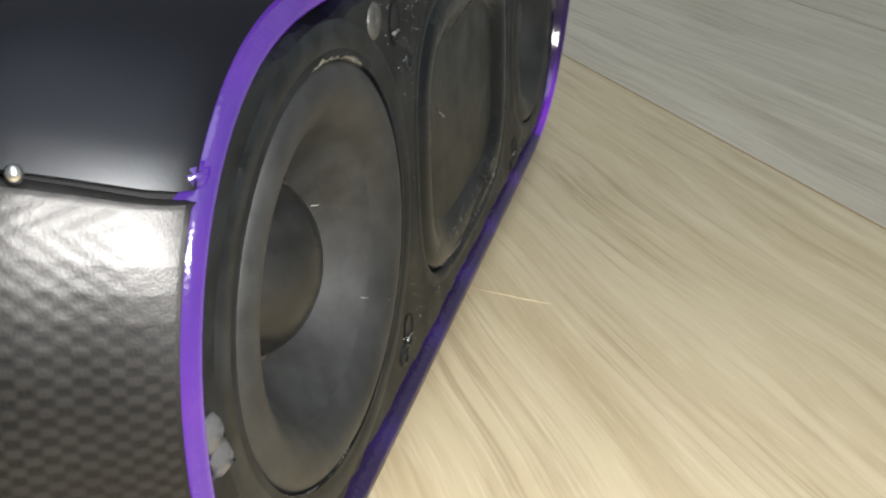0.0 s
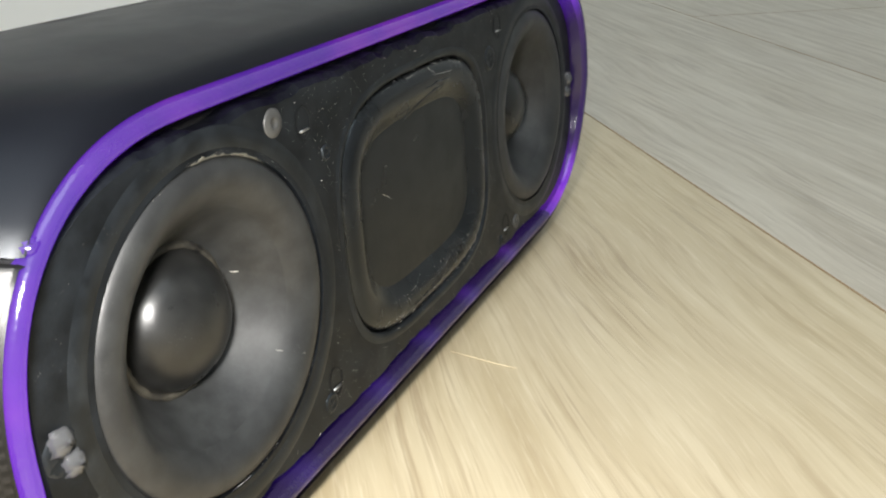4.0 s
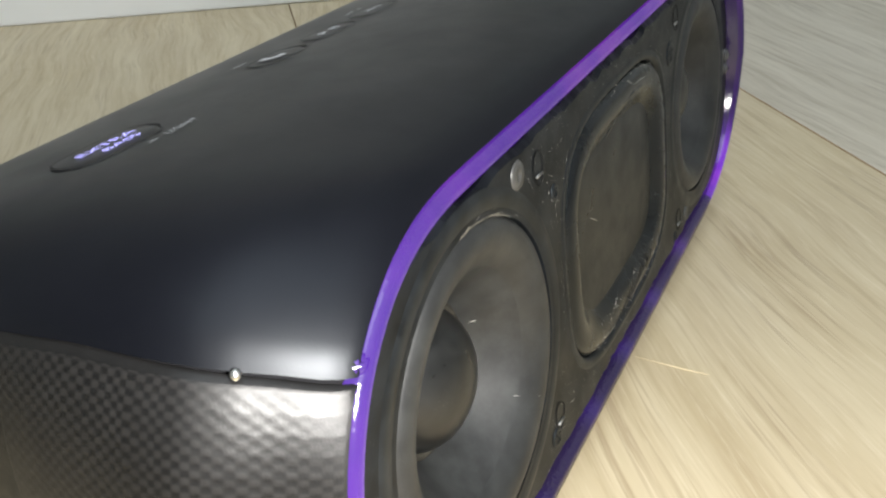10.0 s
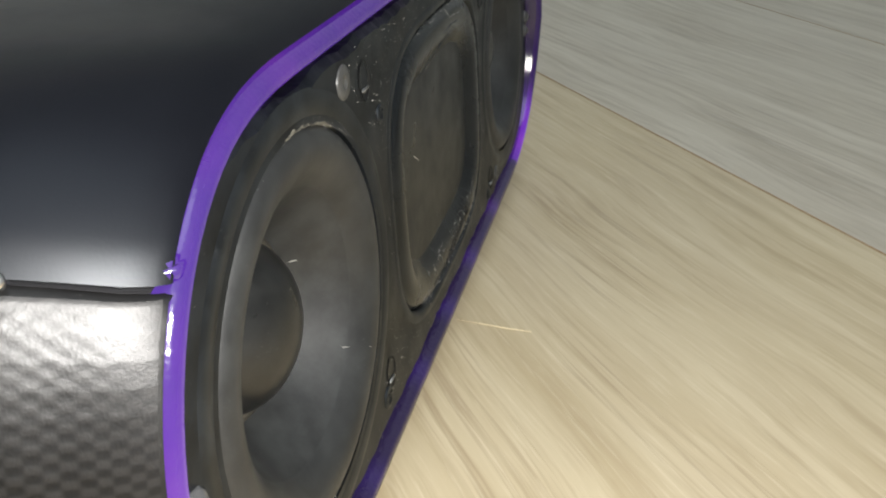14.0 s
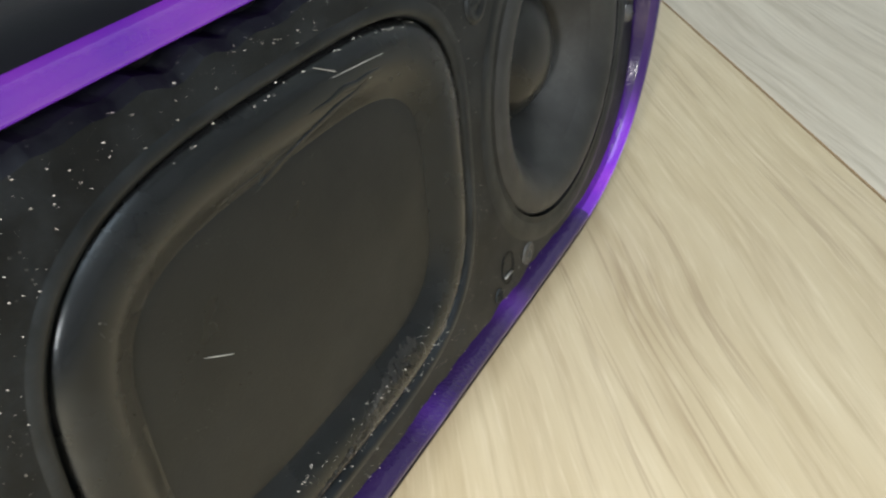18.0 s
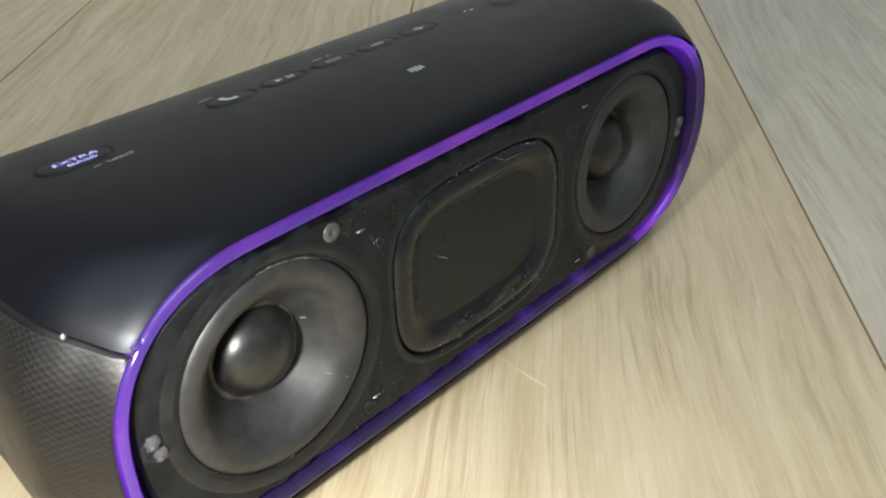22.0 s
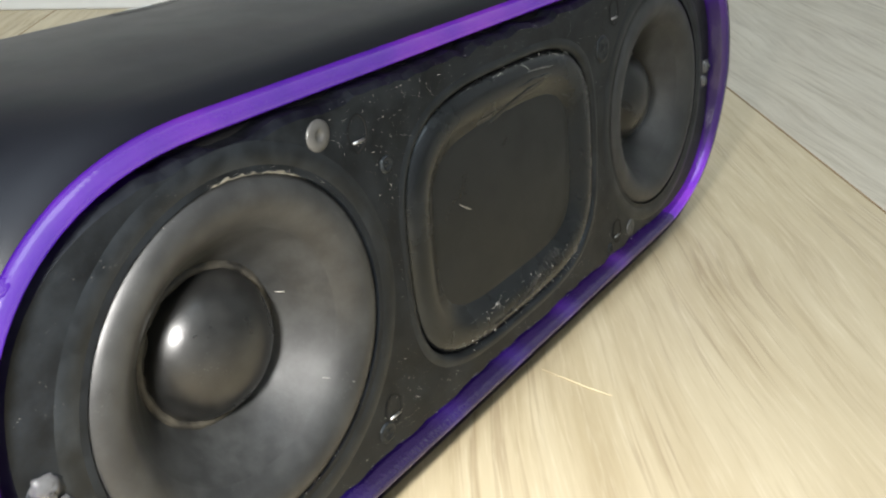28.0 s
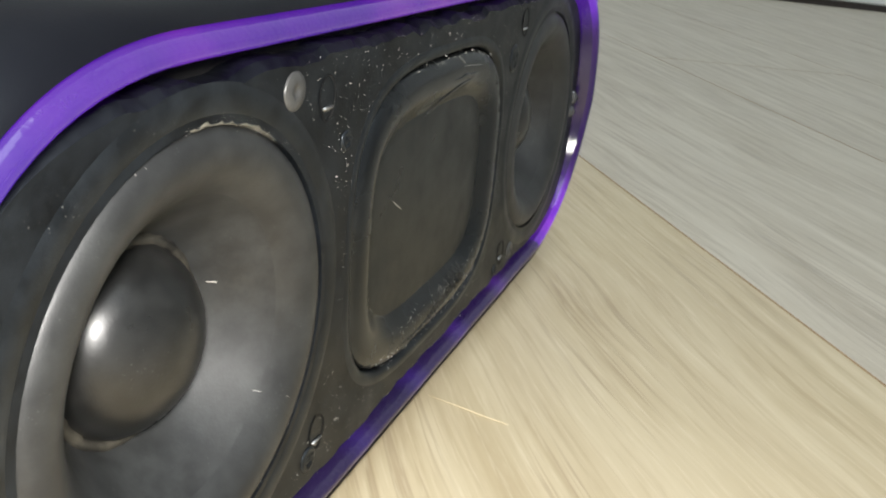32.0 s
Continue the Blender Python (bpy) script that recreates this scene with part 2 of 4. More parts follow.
# limed oak planks; far boards greyed, partly their own tone, partly cooler light painted in
def oak(name, greyed):
    m, t, b = material(name, (0.5, 0.44, 0.34), 0.42)
    info = t.nodes.new("ShaderNodeObjectInfo")
    tc = t.nodes.new("ShaderNodeTexCoord")
    shift = t.nodes.new("ShaderNodeVectorMath")
    shift.operation = "MULTIPLY_ADD"
    shift.inputs[1].default_value = (37.0, 11.0, 0.0)
    t.links.new(info.outputs["Random"], shift.inputs[0])
    t.links.new(tc.outputs["Object"], shift.inputs[2])
    # the grain wanders a little across the plank
    sway = t.nodes.new("ShaderNodeTexNoise")
    sway.inputs["Scale"].default_value = 7.0
    sway.inputs["Detail"].default_value = 2.0
    t.links.new(shift.outputs[0], sway.inputs["Vector"])
    wander = t.nodes.new("ShaderNodeVectorMath")
    wander.operation = "MULTIPLY_ADD"
    wander.inputs[1].default_value = (0.0, 0.030, 0.0)
    t.links.new(sway.outputs["Color"], wander.inputs[0])
    t.links.new(shift.outputs[0], wander.inputs[2])

    def stretched(scale):
        mp = t.nodes.new("ShaderNodeMapping")
        mp.inputs["Scale"].default_value = scale
        t.links.new(wander.outputs[0], mp.inputs["Vector"])
        return mp.outputs["Vector"]

    warp = noise_tex(t, stretched((9, 14, 1)), 1.0, 4, 0.6)
    broad = noise_tex(t, stretched((9, 100, 1)), 1.0, 5, 0.6)
    streak = noise_tex(t, stretched((16, 270, 1)), 1.0, 4, 0.65)
    dash = noise_tex(t, stretched((55, 800, 1)), 1.0, 3, 0.6)
    fine = noise_tex(t, stretched((60, 900, 1)), 1.0, 3, 0.6)
    line = noise_tex(t, stretched((3.5, 150, 1)), 1.0, 4, 0.6)
    patch = noise_tex(t, stretched((16, 30, 1)), 1.0, 3, 0.5)
    base = ramp(t, broad, [(0.30, (0.400, 0.322, 0.195)), (0.5, (0.475, 0.394, 0.255)), (0.70, (0.550, 0.468, 0.318))])
    lines = ramp(t, line, [(0.475, grey(0)), (0.495, grey(0.5)), (0.505, grey(0.5)), (0.525, grey(0))])
    here = ramp(t, patch, [(0.46, grey(0)), (0.60, grey(1))])
    clump = node(t, "ShaderNodeMath")
    clump.operation = "MULTIPLY"
    t.links.new(lines, clump.inputs[0])
    t.links.new(here, clump.inputs[1])
    dark = ramp(t, streak, [(0.49, grey(0)), (0.66, grey(0.60))])
    short = ramp(t, dash, [(0.58, grey(0)), (0.76, grey(0.26))])
    one = mix(t, dark, base, (0.345, 0.268, 0.158))
    one = mix(t, clump.outputs[0], one, (0.26, 0.19, 0.115))
    one = mix(t, short, one, (0.33, 0.255, 0.155))
    pale = ramp(t, fine, [(0.54, grey(0)), (0.72, grey(0.36))])
    two = mix(t, pale, one, (0.66, 0.58, 0.42))
    cloud = ramp(t, warp, [(0.42, grey(0)), (0.75, grey(0.30))])
    three = mix(t, cloud, two, (0.475, 0.405, 0.30))
    tone = node(t, "ShaderNodeHueSaturation", Saturation=1.0 - greyed, Value=1.0 - 0.12 * greyed)
    t.links.new(three, tone.inputs["Color"])
    t.links.new(tone.outputs["Color"], b.inputs["Base Color"])
    t.links.new(ramp(t, streak, [(0.3, grey(0.38)), (0.7, grey(0.56))]), b.inputs["Roughness"])
    bump(t, b, dash, 0.20, 0.0004)
    return m


oak_mat = oak("limed_oak", 0.0)
greyed_cool_lit_mat = oak("greyed_cool_lit_oak", 0.39)
joint_mat, t, b = material("joint_shadow", (0.27, 0.185, 0.10), 0.8)

# ---- helpers for meshes; lengths below are in centimetres ----
ROOT = Vector((0.0048, 0.04, 0.0))
CX, CZ, TILT = 0.48, 4.20, radians(4.2)
UP = Vector((0, math.sin(TILT), math.cos(TILT)))
INTO = Vector((0, math.cos(TILT), -math.sin(TILT)))


def cm(x, y, z):
    """A place of the room, in centimetres, as a place in the speaker's own metres."""
    return Vector((x, y, z)) / 100 - ROOT


def face(u, v, w):
    """A place on the speaker's front: u along it, v up it, w into it."""
    p = Vector((CX + u, 0.015, CZ)) + v * UP + w * INTO
    return p / 100 - ROOT


def part(name, bm, mat, parent, label="", smooth=True):
    me = bpy.data.meshes.new(name)
    bmesh.ops.recalc_face_normals(bm, faces=bm.faces)
    bm.to_mesh(me)
    bm.free()
    for p in me.polygons:
        p.use_smooth = smooth
    me.materials.append(mat)
    ob = new(name, me)
    ob.parent = parent
    if label:
        tagged(ob, label)
    return ob


def thing(name, where, label, category, group="", kind=""):
    ob = new(name)
    ob.location = where
    ob.empty_display_size = 0.01
    return tagged(ob, label, category, group, kind)


def loops_mesh(loops, closed=True, cap_start=False, cap_end=False):
    """Skins a stack of closed or open loops of points."""
    bm = bmesh.new()
    rows = [[bm.verts.new(p) for p in loop] for loop in loops]
    n = len(rows[0])
    for a, b in zip(rows, rows[1:]):
        for k in range(n if closed else n - 1):
            j = (k + 1) % n
            bm.faces.new((a[k], a[j], b[j], b[k]))
    if cap_start:
        bm.faces.new(rows[0])
    if cap_end:
        bm.faces.new(rows[-1])
    return bm


def lathe(profile, u, v, n=80, wobble=0.0, close=False):
    """Turns a profile of (radius, depth) round an axis through (u, v) of the front."""
    loops = []
    for k, (r, w) in enumerate(profile):
        loop = []
        for i in range(n):
            a = 2 * math.pi * i / n
            d = wobble * noise.noise(Vector((math.cos(a) * 7, math.sin(a) * 7, k * 3.1)))
            loop.append(face(u + (r + d) * math.cos(a), v + (r + d) * math.sin(a), w + d * 0.5))
        loops.append(loop)
    return loops_mesh(loops, cap_end=close)


def superellipse(a, b, n, count=96):
    out = []
    for i in range(count):
        q = 2 * math.pi * i / count
        c, s = math.cos(q), math.sin(q)
        out.append((a * math.copysign(abs(c) ** (2 / n), c), b * math.copysign(abs(s) ** (2 / n), s)))
    return out


def stadium(hl, b, a, n=2.45, count=40, straight=24):
    """The outline of the front: straight top and bottom, rounded ends of length a. Starts at the right end's foot, goes up."""
    out = []
    for i in range(count):
        q = -math.pi / 2 + math.pi * i / count
        c, s = math.cos(q), math.sin(q)
        out.append((hl - a + a * abs(c) ** (2 / n), b * math.copysign(abs(s) ** (2 / n), s)))
    for i in range(straight):
        out.append((hl - a - 2 * (hl - a) * i / straight, b))
    for x, z in list(out):
        out.append((-x, -z))
    return out


def inset(loop, d):
    """A closed outline moved inward by d."""
    out, n = [], len(loop)
    for i in range(n):
        (x0, z0), (x1, z1) = loop[i - 1], loop[(i + 1) % n]
        l = math.hypot(x1 - x0, z1 - z0) or 1.0
        out.append((loop[i][0] - d * (z1 - z0) / l, loop[i][1] + d * (x1 - x0) / l))
    return out


def box(bm, lo, hi, bevel=0.0):
    m = bmesh.ops.create_cube(bm, size=1.0)
    size = [h - l for l, h in zip(lo, hi)]
    for vert in m["verts"]:
        vert.co = Vector([l + (c + 0.5) * s for l, c, s in zip(lo, vert.co, size)])
    if bevel:
        edges = {e for vert in m["verts"] for e in vert.link_edges}
        bmesh.ops.bevel(bm, geom=list(edges), offset=bevel, segments=2, affect="EDGES")
    return bm


# ---- the portable speaker ----
speaker = thing("portable_speaker", ROOT, "black portable speaker with its grille removed, on the floor", "speaker")

# the housing, as outlines one behind the other: depth, half length, top, bottom, length of the rounded end, lean, seam height, squareness of the ends
STATIONS = [
    (-0.235, 10.180, 7.625, 0.765, 3.70, 0.073, 6.71, 2.45),
    (-0.225, 10.190, 7.645, 0.745, 3.70, 0.073, 6.71, 2.45),
    (-0.15, 10.240, 7.73, 0.67, 3.70, 0.073, 6.73, 2.45),
    (0.02, 10.365, 7.82, 0.59, 3.68, 0.072, 6.78, 2.45),
    (0.30, 10.570, 7.87, 0.53, 3.66, 0.070, 6.87, 2.48),
    (0.65, 10.830, 7.92, 0.44, 3.62, 0.066, 6.98, 2.54),
    (0.95, 10.995, 7.94, 0.37, 3.58, 0.061, 7.05, 2.60),
    (1.20, 11.060, 7.955, 0.32, 3.53, 0.058, 7.09, 2.66),
    (1.60, 11.080, 7.97, 0.26, 3.44, 0.053, 7.12, 2.78),
    (2.40, 11.040, 7.97, 0.18, 3.25, 0.044, 7.14, 3.0),
    (3.40, 10.950, 7.90, 0.14, 3.05, 0.030, 7.08, 3.4),
    (4.40, 10.82, 7.78, 0.13, 2.85, 0.015, 6.94, 4.0),
    (5.40, 10.73, 7.62, 0.13, 2.70, 0.0, 6.80, 4.7),
    (6.30, 10.64, 7.42, 0.14, 2.60, 0.0, 6.64, 5.2),
    (7.10, 10.54, 7.13, 0.18, 2.60, 0.0, 6.40, 5.2),
    (7.80, 10.38, 6.68, 0.30, 2.60, 0.0, 6.04, 4.8),
    (8.25, 10.02, 6.10, 0.75, 2.50, 0.0, 5.56, 3.6),
    (8.48, 9.50, 5.40, 1.30, 2.20, 0.0, 5.00, 3.0),
    (8.55, 8.50, 4.70, 2.10, 1.60, 0.0, 4.40, 2.6),
]


def resample(points, n):
    lens = [0.0]
    for a, b in zip(points, points[1:]):
        lens.append(lens[-1] + math.dist(a, b))
    out, k = [], 0
    for i in range(n):
        s = lens[-1] * i / (n - 1)
        while k < len(lens) - 2 and lens[k + 1] < s:
            k += 1
        f = (s - lens[k]) / ((lens[k + 1] - lens[k]) or 1)
        out.append(tuple(a + (b - a) * min(max(f, 0), 1) for a, b in zip(points[k], points[k + 1])))
    return out


def split_outline(hl, top, bottom, end, seam, square, n_up, n_low):
    """The outline above the seam, right to left, and below it, left to right."""
    mid, b = (top + bottom) / 2, (top - bottom) / 2
    loop = [(x, z + mid) for x, z in stadium(hl, b, end, square, count=90, straight=60)]
    k = next(i for i, p in enumerate(loop) if p[1] >= seam)
    (x0, z0), (x1, z1) = loop[k - 1], loop[k]
    f = (seam - z0) / (z1 - z0)
    cut = (x0 + f * (x1 - x0), seam)
    upper = [cut] + [p for p in loop if p[1] > seam + 1e-6] + [(-cut[0], seam)]
    j = len(loop) // 2
    last = max(i for i in range(j, len(loop)) if loop[i][1] > seam) if any(loop[i][1] > seam for i in range(j, len(loop))) else j
    lower = [(-cut[0], seam)] + [p for p in loop[last + 1:] if p[1] < seam] + [p for p in loop[:k] if p[1] < seam] + [cut]
    return resample(upper, n_up), resample(lower, n_low)


def bow(v):
    """How far the ring and the housing's edge lie back of their plane: the ends stand proud, head and foot fall back."""
    if v >= 0:
        return -0.10 + 0.24 * min(1.0, v / 3.45) ** 4
    return -0.10 + 0.31 * min(1.0, -v / 3.45)


UPPER, LOWER = [], []
for y, hl, top, bottom, end, lean, seam, square in STATIONS:
    up, low = split_outline(hl, top, bottom, end, seam, square, 120, 160)
    share = max(0.0, 1 - (y + 0.235) / 2.5)
    UPPER.append([(CX + x, y + lean * (z - CZ) + bow(z - CZ) * share, z) for x, z in up])
    LOWER.append([(CX + x, y + lean * (z - CZ) + bow(z - CZ) * share, z) for x, z in low])


def top_height(y):
    """Height of the housing's top at a depth y."""
    rows = [(s[0] + s[5] * (s[2] - CZ), s[2]) for s in STATIONS]
    for (y0, z0), (y1, z1) in zip(rows, rows[1:]):
        if y0 <= y <= y1:
            return z0 + (z1 - z0) * (y - y0) / (y1 - y0)
    return rows[0][1]


lip = [[(x * 1.0, y, z - 0.05) if i in (0, len(r) - 1) else (x, y, z) for i, (x, y, z) in enumerate(r)] for r in UPPER]
bm = loops_mesh([[cm(*p) for p in row] for row in lip], closed=False)
part("top_shell", bm, shell_mat, speaker, "smooth satin blue-black plastic top shell")
strip_rows, low_rows = [], []
for k, row in enumerate(LOWER):
    out, gap = [], 0.13 * (1.0 - 0.6 * min(1.0, max(0.0, STATIONS[k][0]) / 3.5))
    for i, (x, y, z) in enumerate(row):
        e = min(i, len(row) - 1 - i)
        d = 0.035 if e == 0 else 0.0
        if x > CX + 7 and z < 1.62 and STATIONS[k][0] < 3.0:
            d = -0.13
        out.append(cm(x - math.copysign(d, x - CX), y, z - (gap if e == 0 else 0)))
    low_rows.append(out)
    for end in (0, -1):
        x, y, z = row[end]
        q = math.copysign(1.0, x - CX)
        strip_rows.append([cm(x - q * dx, y, z + dz) for dx, dz in ((0.10, 0.06), (0.13, 0.0), (0.14, -gap * 0.5), (0.13, -gap), (0.10, -gap - 0.06))])
bm = loops_mesh(low_rows, closed=False)
housing = part("lower_housing", bm, wrap_mat, speaker, "dusty dark grey rubbery lower housing")
for first in (0, 1):
    part("seam_strip", loops_mesh(strip_rows[first::2], closed=False), gloss_mat, speaker, "glossy black strip in the seam")
bm = bmesh.new()
bm.faces.new([bm.verts.new(cm(*p)) for p in UPPER[-1] + LOWER[-1][1:-1]])
part("back_cover", bm, wrap_mat, speaker)

# small metal bump added so that the torch's glint shows in the seam
bm = bmesh.new()
bmesh.ops.create_uvsphere(bm, u_segments=20, v_segments=12, radius=1.0)
for vert in bm.verts:
    vert.co = cm(-9.57 + 0.065 * vert.co.x, 0.80 + 0.06 * vert.co.y, 6.93 + 0.07 * vert.co.z)
part("glint_bump", bm, glint_mat, speaker, "small metal bump added for the torch's glint in the seam")

# fine woven lozenge relief on both ends, fading out towards the back
def spline(a, b, c, d, f):
    return b + 0.5 * f * (c - a + f * (2 * a - 5 * b + 4 * c - d + f * (3 * (b - c) + d - a)))


def on_low(yf, index):
    """A place on the lower housing: depth row and index along the outline, both fractional."""
    k = min(max(int(yf), 1), len(LOWER) - 3)
    i = min(max(int(index), 0), len(LOWER[0]) - 2)
    q = [Vector(LOWER[k + j][i]).lerp(Vector(LOWER[k + j][i + 1]), index - i) for j in (-1, 0, 1, 2)]
    return spline(*q, yf - k)


ROWS, COLS = 190, 460
PITCH_UP, PITCH_IN = 0.145, 0.175
for mirror in (False, True):
    grid = []
    arc = [0.0]
    for i in range(len(LOWER[5]) - 1):
        arc.append(arc[-1] + math.dist(LOWER[5][i], LOWER[5][i + 1]))
    depths = []
    for j in range(ROWS):
        want = -0.20 + 3.6 * j / (ROWS - 1)
        k = next(k for k in range(len(STATIONS) - 1) if STATIONS[k + 1][0] >= want)
        depths.append((want, k + (want - STATIONS[k][0]) / (STATIONS[k + 1][0] - STATIONS[k][0])))
    places = []
    for c in range(COLS + 1):
        want = 0.16 + 6.3 * c / COLS
        i = max(k for k in range(len(arc)) if arc[k] <= want)
        i = i + (want - arc[i]) / (arc[i + 1] - arc[i])
        places.append((want, len(LOWER[0]) - 1 - i if mirror else i))
    raw = [[on_low(f, i) for want, i in places] for y, f in depths]
    verts, faces = [], []
    for j, (y, f) in enumerate(depths):
        for c, (along_side, i) in enumerate(places):
            p = raw[j][c]
            ty = raw[min(j + 1, ROWS - 1)][c] - raw[max(j - 1, 0)][c]
            tz = raw[j][min(c + 3, COLS)] - raw[j][max(c - 3, 0)]
            nrm = ty.cross(tz).normalized()
            if nrm.x * (p.x - CX) < 0:
                nrm.negate()
            fade = min(1.0, max(0.0, (3.3 - y) / 1.3), 0.15 + c / 12)
            weave = math.cos(2 * math.pi * along_side / PITCH_UP) * math.cos(2 * math.pi * y / PITCH_IN)
            verts.append(cm(*(p + nrm * (0.007 * min(1.0, fade * 3) - 0.006 * (j > ROWS - 4) + 0.0016 * fade * weave * min(1.0, max(0.0, (y + 0.15) / 0.5))))))
    for j in range(ROWS - 1):
        for c in range(COLS):
            k = j * (COLS + 1) + c
            faces.append((k, k + 1, k + COLS + 2, k + COLS + 1))
    me = bpy.data.meshes.new("relief")
    me.from_pydata(verts, [], faces)
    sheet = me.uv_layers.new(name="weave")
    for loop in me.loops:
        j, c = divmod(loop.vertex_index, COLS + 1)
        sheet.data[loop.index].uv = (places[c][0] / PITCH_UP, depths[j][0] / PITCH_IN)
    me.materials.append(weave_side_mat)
    for p in me.polygons:
        p.use_smooth = True
    ob = new("relief", me)
    ob.parent = housing
    tagged(ob, "fine woven lozenge relief", kind="stuff")

for sx in (-1, 1):
    for sy in (1.3, 6.0):
        bm = bmesh.new()
        box(bm, cm(CX + sx * 7 - 0.8, sy - 0.25, 0.0), cm(CX + sx * 7 + 0.8, sy + 0.25, 0.4), 0.0006)
        part("foot", bm, black_mat, speaker)

# ring of light round the front
RING = stadium(10.12, 3.39, 3.70)
SECTION = ((-0.03, 0.35), (-0.01, -0.16), (0.03, -0.25), (0.10, -0.29), (0.18, -0.285), (0.23, -0.24), (0.265, -0.15), (0.31, 0.10), (0.35, 0.34))
RINGS = [[face(x, z, w + bow(z)) for x, z in inset(RING, d)] for d, w in SECTION]
# points 64 to 127 run down the left end and along the foot
FOOT_FROM, FOOT_TO = 100, len(RING) + 2
whole = [loop + loop[:8] for loop in RINGS]
bm = loops_mesh([loop[2:FOOT_FROM + 1] for loop in whole[:7]], closed=False)
ring = part("light_ring", bm, ring_mat, speaker, "glowing blue-violet translucent light guide, half clear at one end")
bm = loops_mesh([loop[2:FOOT_FROM + 1] for loop in whole[6:]], closed=False)
part("inner_wall", bm, inner_mat, ring, "darker inner wall of the light guide")
bm = loops_mesh([loop[FOOT_FROM:FOOT_TO + 1] for loop in whole], closed=False)
part("lower_guide", bm, weave_mat, ring, "dimmer woven-looking lower run of the light guide")
for side in (-1, 1):
    v = 2.50
    u = side * next(x for x, z in RING if x > 0 and z > v)
    bm = bmesh.new()
    box(bm, (-0.0012, -0.0030, -0.0009), (0.0012, 0.0012, 0.0009), 0.0004)
    for vert in bm.verts:
        c = vert.co * 100
        vert.co = face(u + side * 0.02 + c.x, v + c.z, c.y + 0.03 + bow(v))
    part("nub", bm, ring_mat, ring)
bm = loops_mesh([[face(x, z, w) for x, z in inset(RING, d)] for d, w in ((-0.02, 0.36), (0.62, 0.36))])
part("gap_floor", bm, black_mat, speaker)

# stub of the housing standing out below one end of the ring
stub = []
for x, z in RING[:40]:
    if -3.32 < z < -2.55:
        i = RING.index((x, z))
        (x0, z0), (x1, z1) = RING[i - 1], RING[i + 1]
        l = math.hypot(x1 - x0, z1 - z0)
        nx, nz = (z1 - z0) / l, -(x1 - x0) / l
        stub.append([face(x + nx * d, z + nz * d, w + bow(z)) for d, w in ((0.02, 0.02), (0.34, 0.04), (0.42, 0.10), (0.44, 0.4), (0.40, 1.3), (0.02, 1.3))])
part("stub", loops_mesh(stub, cap_start=True, cap_end=True), wrap_mat, housing, "black stub standing out beside the ring")

# front panel with three openings
DL, DR, RV = -6.33, 6.33, 2.42
EDGE = inset(RING, 0.53)


def panel():
    bm = bmesh.new()
    edges = []

    def ring_of(points, w):
        vs = [bm.verts.new(face(x, z, w)) for x, z in points]
        es = [bm.edges.new((vs[i], vs[(i + 1) % len(vs)])) for i in range(len(vs))]
        return vs, es

    # the border is torn where the grille was glued: bites of uneven length along head and foot
    rag = []
    for x, z in resample(EDGE + EDGE[:1], 361)[:-1]:
        straight = max(0.0, min(1.0, 8.0 - abs(x)))
        if abs(z) > 2.3:
            n = 0.6 * noise.noise(Vector((x * 1.1, z, 3.0))) + 0.4 * noise.noise(Vector((x * 3, z, 0)))
            z -= math.copysign(straight * (0.04 + 0.11 * max(-0.5, min(0.6, 2.0 * n))), z)
        rag.append((x, z))
    outer, e = ring_of(rag, 0.0)
    edges += e
    holes = [[(DL + 2.42 * math.cos(a), 0.06 + 2.42 * math.sin(a)) for a in [2 * math.pi * i / 72 for i in range(72)]],
             [(DR + 2.42 * math.cos(a), 0.06 + 2.42 * math.sin(a)) for a in [2 * math.pi * i / 72 for i in range(72)]],
             superellipse(3.12, 2.38, 3.4)]
    rims = []
    for h in holes:
        vs, e = ring_of(h, 0.0)
        edges += e
        rims.append((h, vs))
    bmesh.ops.triangle_fill(bm, edges=edges, use_beauty=True)
    # bevelled outer border and walls of the openings
    low = [bm.verts.new(face(x, z, 0.09)) for x, z in inset(rag, -0.09)]
    deep = [bm.verts.new(face(x, z, 0.36)) for x, z in inset(rag, -0.09)]
    for a, b in ((outer, low), (low, deep)):
        for i in range(len(a)):
            j = (i + 1) % len(a)
            bm.faces.new((a[i], a[j], b[j], b[i]))
    for h, vs in rims:
        wall = [bm.verts.new(face(x, z, 0.5)) for x, z in h]
        for i in range(len(vs)):
            j = (i + 1) % len(vs)
            bm.faces.new((vs[i], vs[j], wall[j], wall[i]))
    return bm


front = part("front_panel", panel(), panel_mat, speaker, "dusty black plastic baffle, bared where the grille came off", smooth=False)


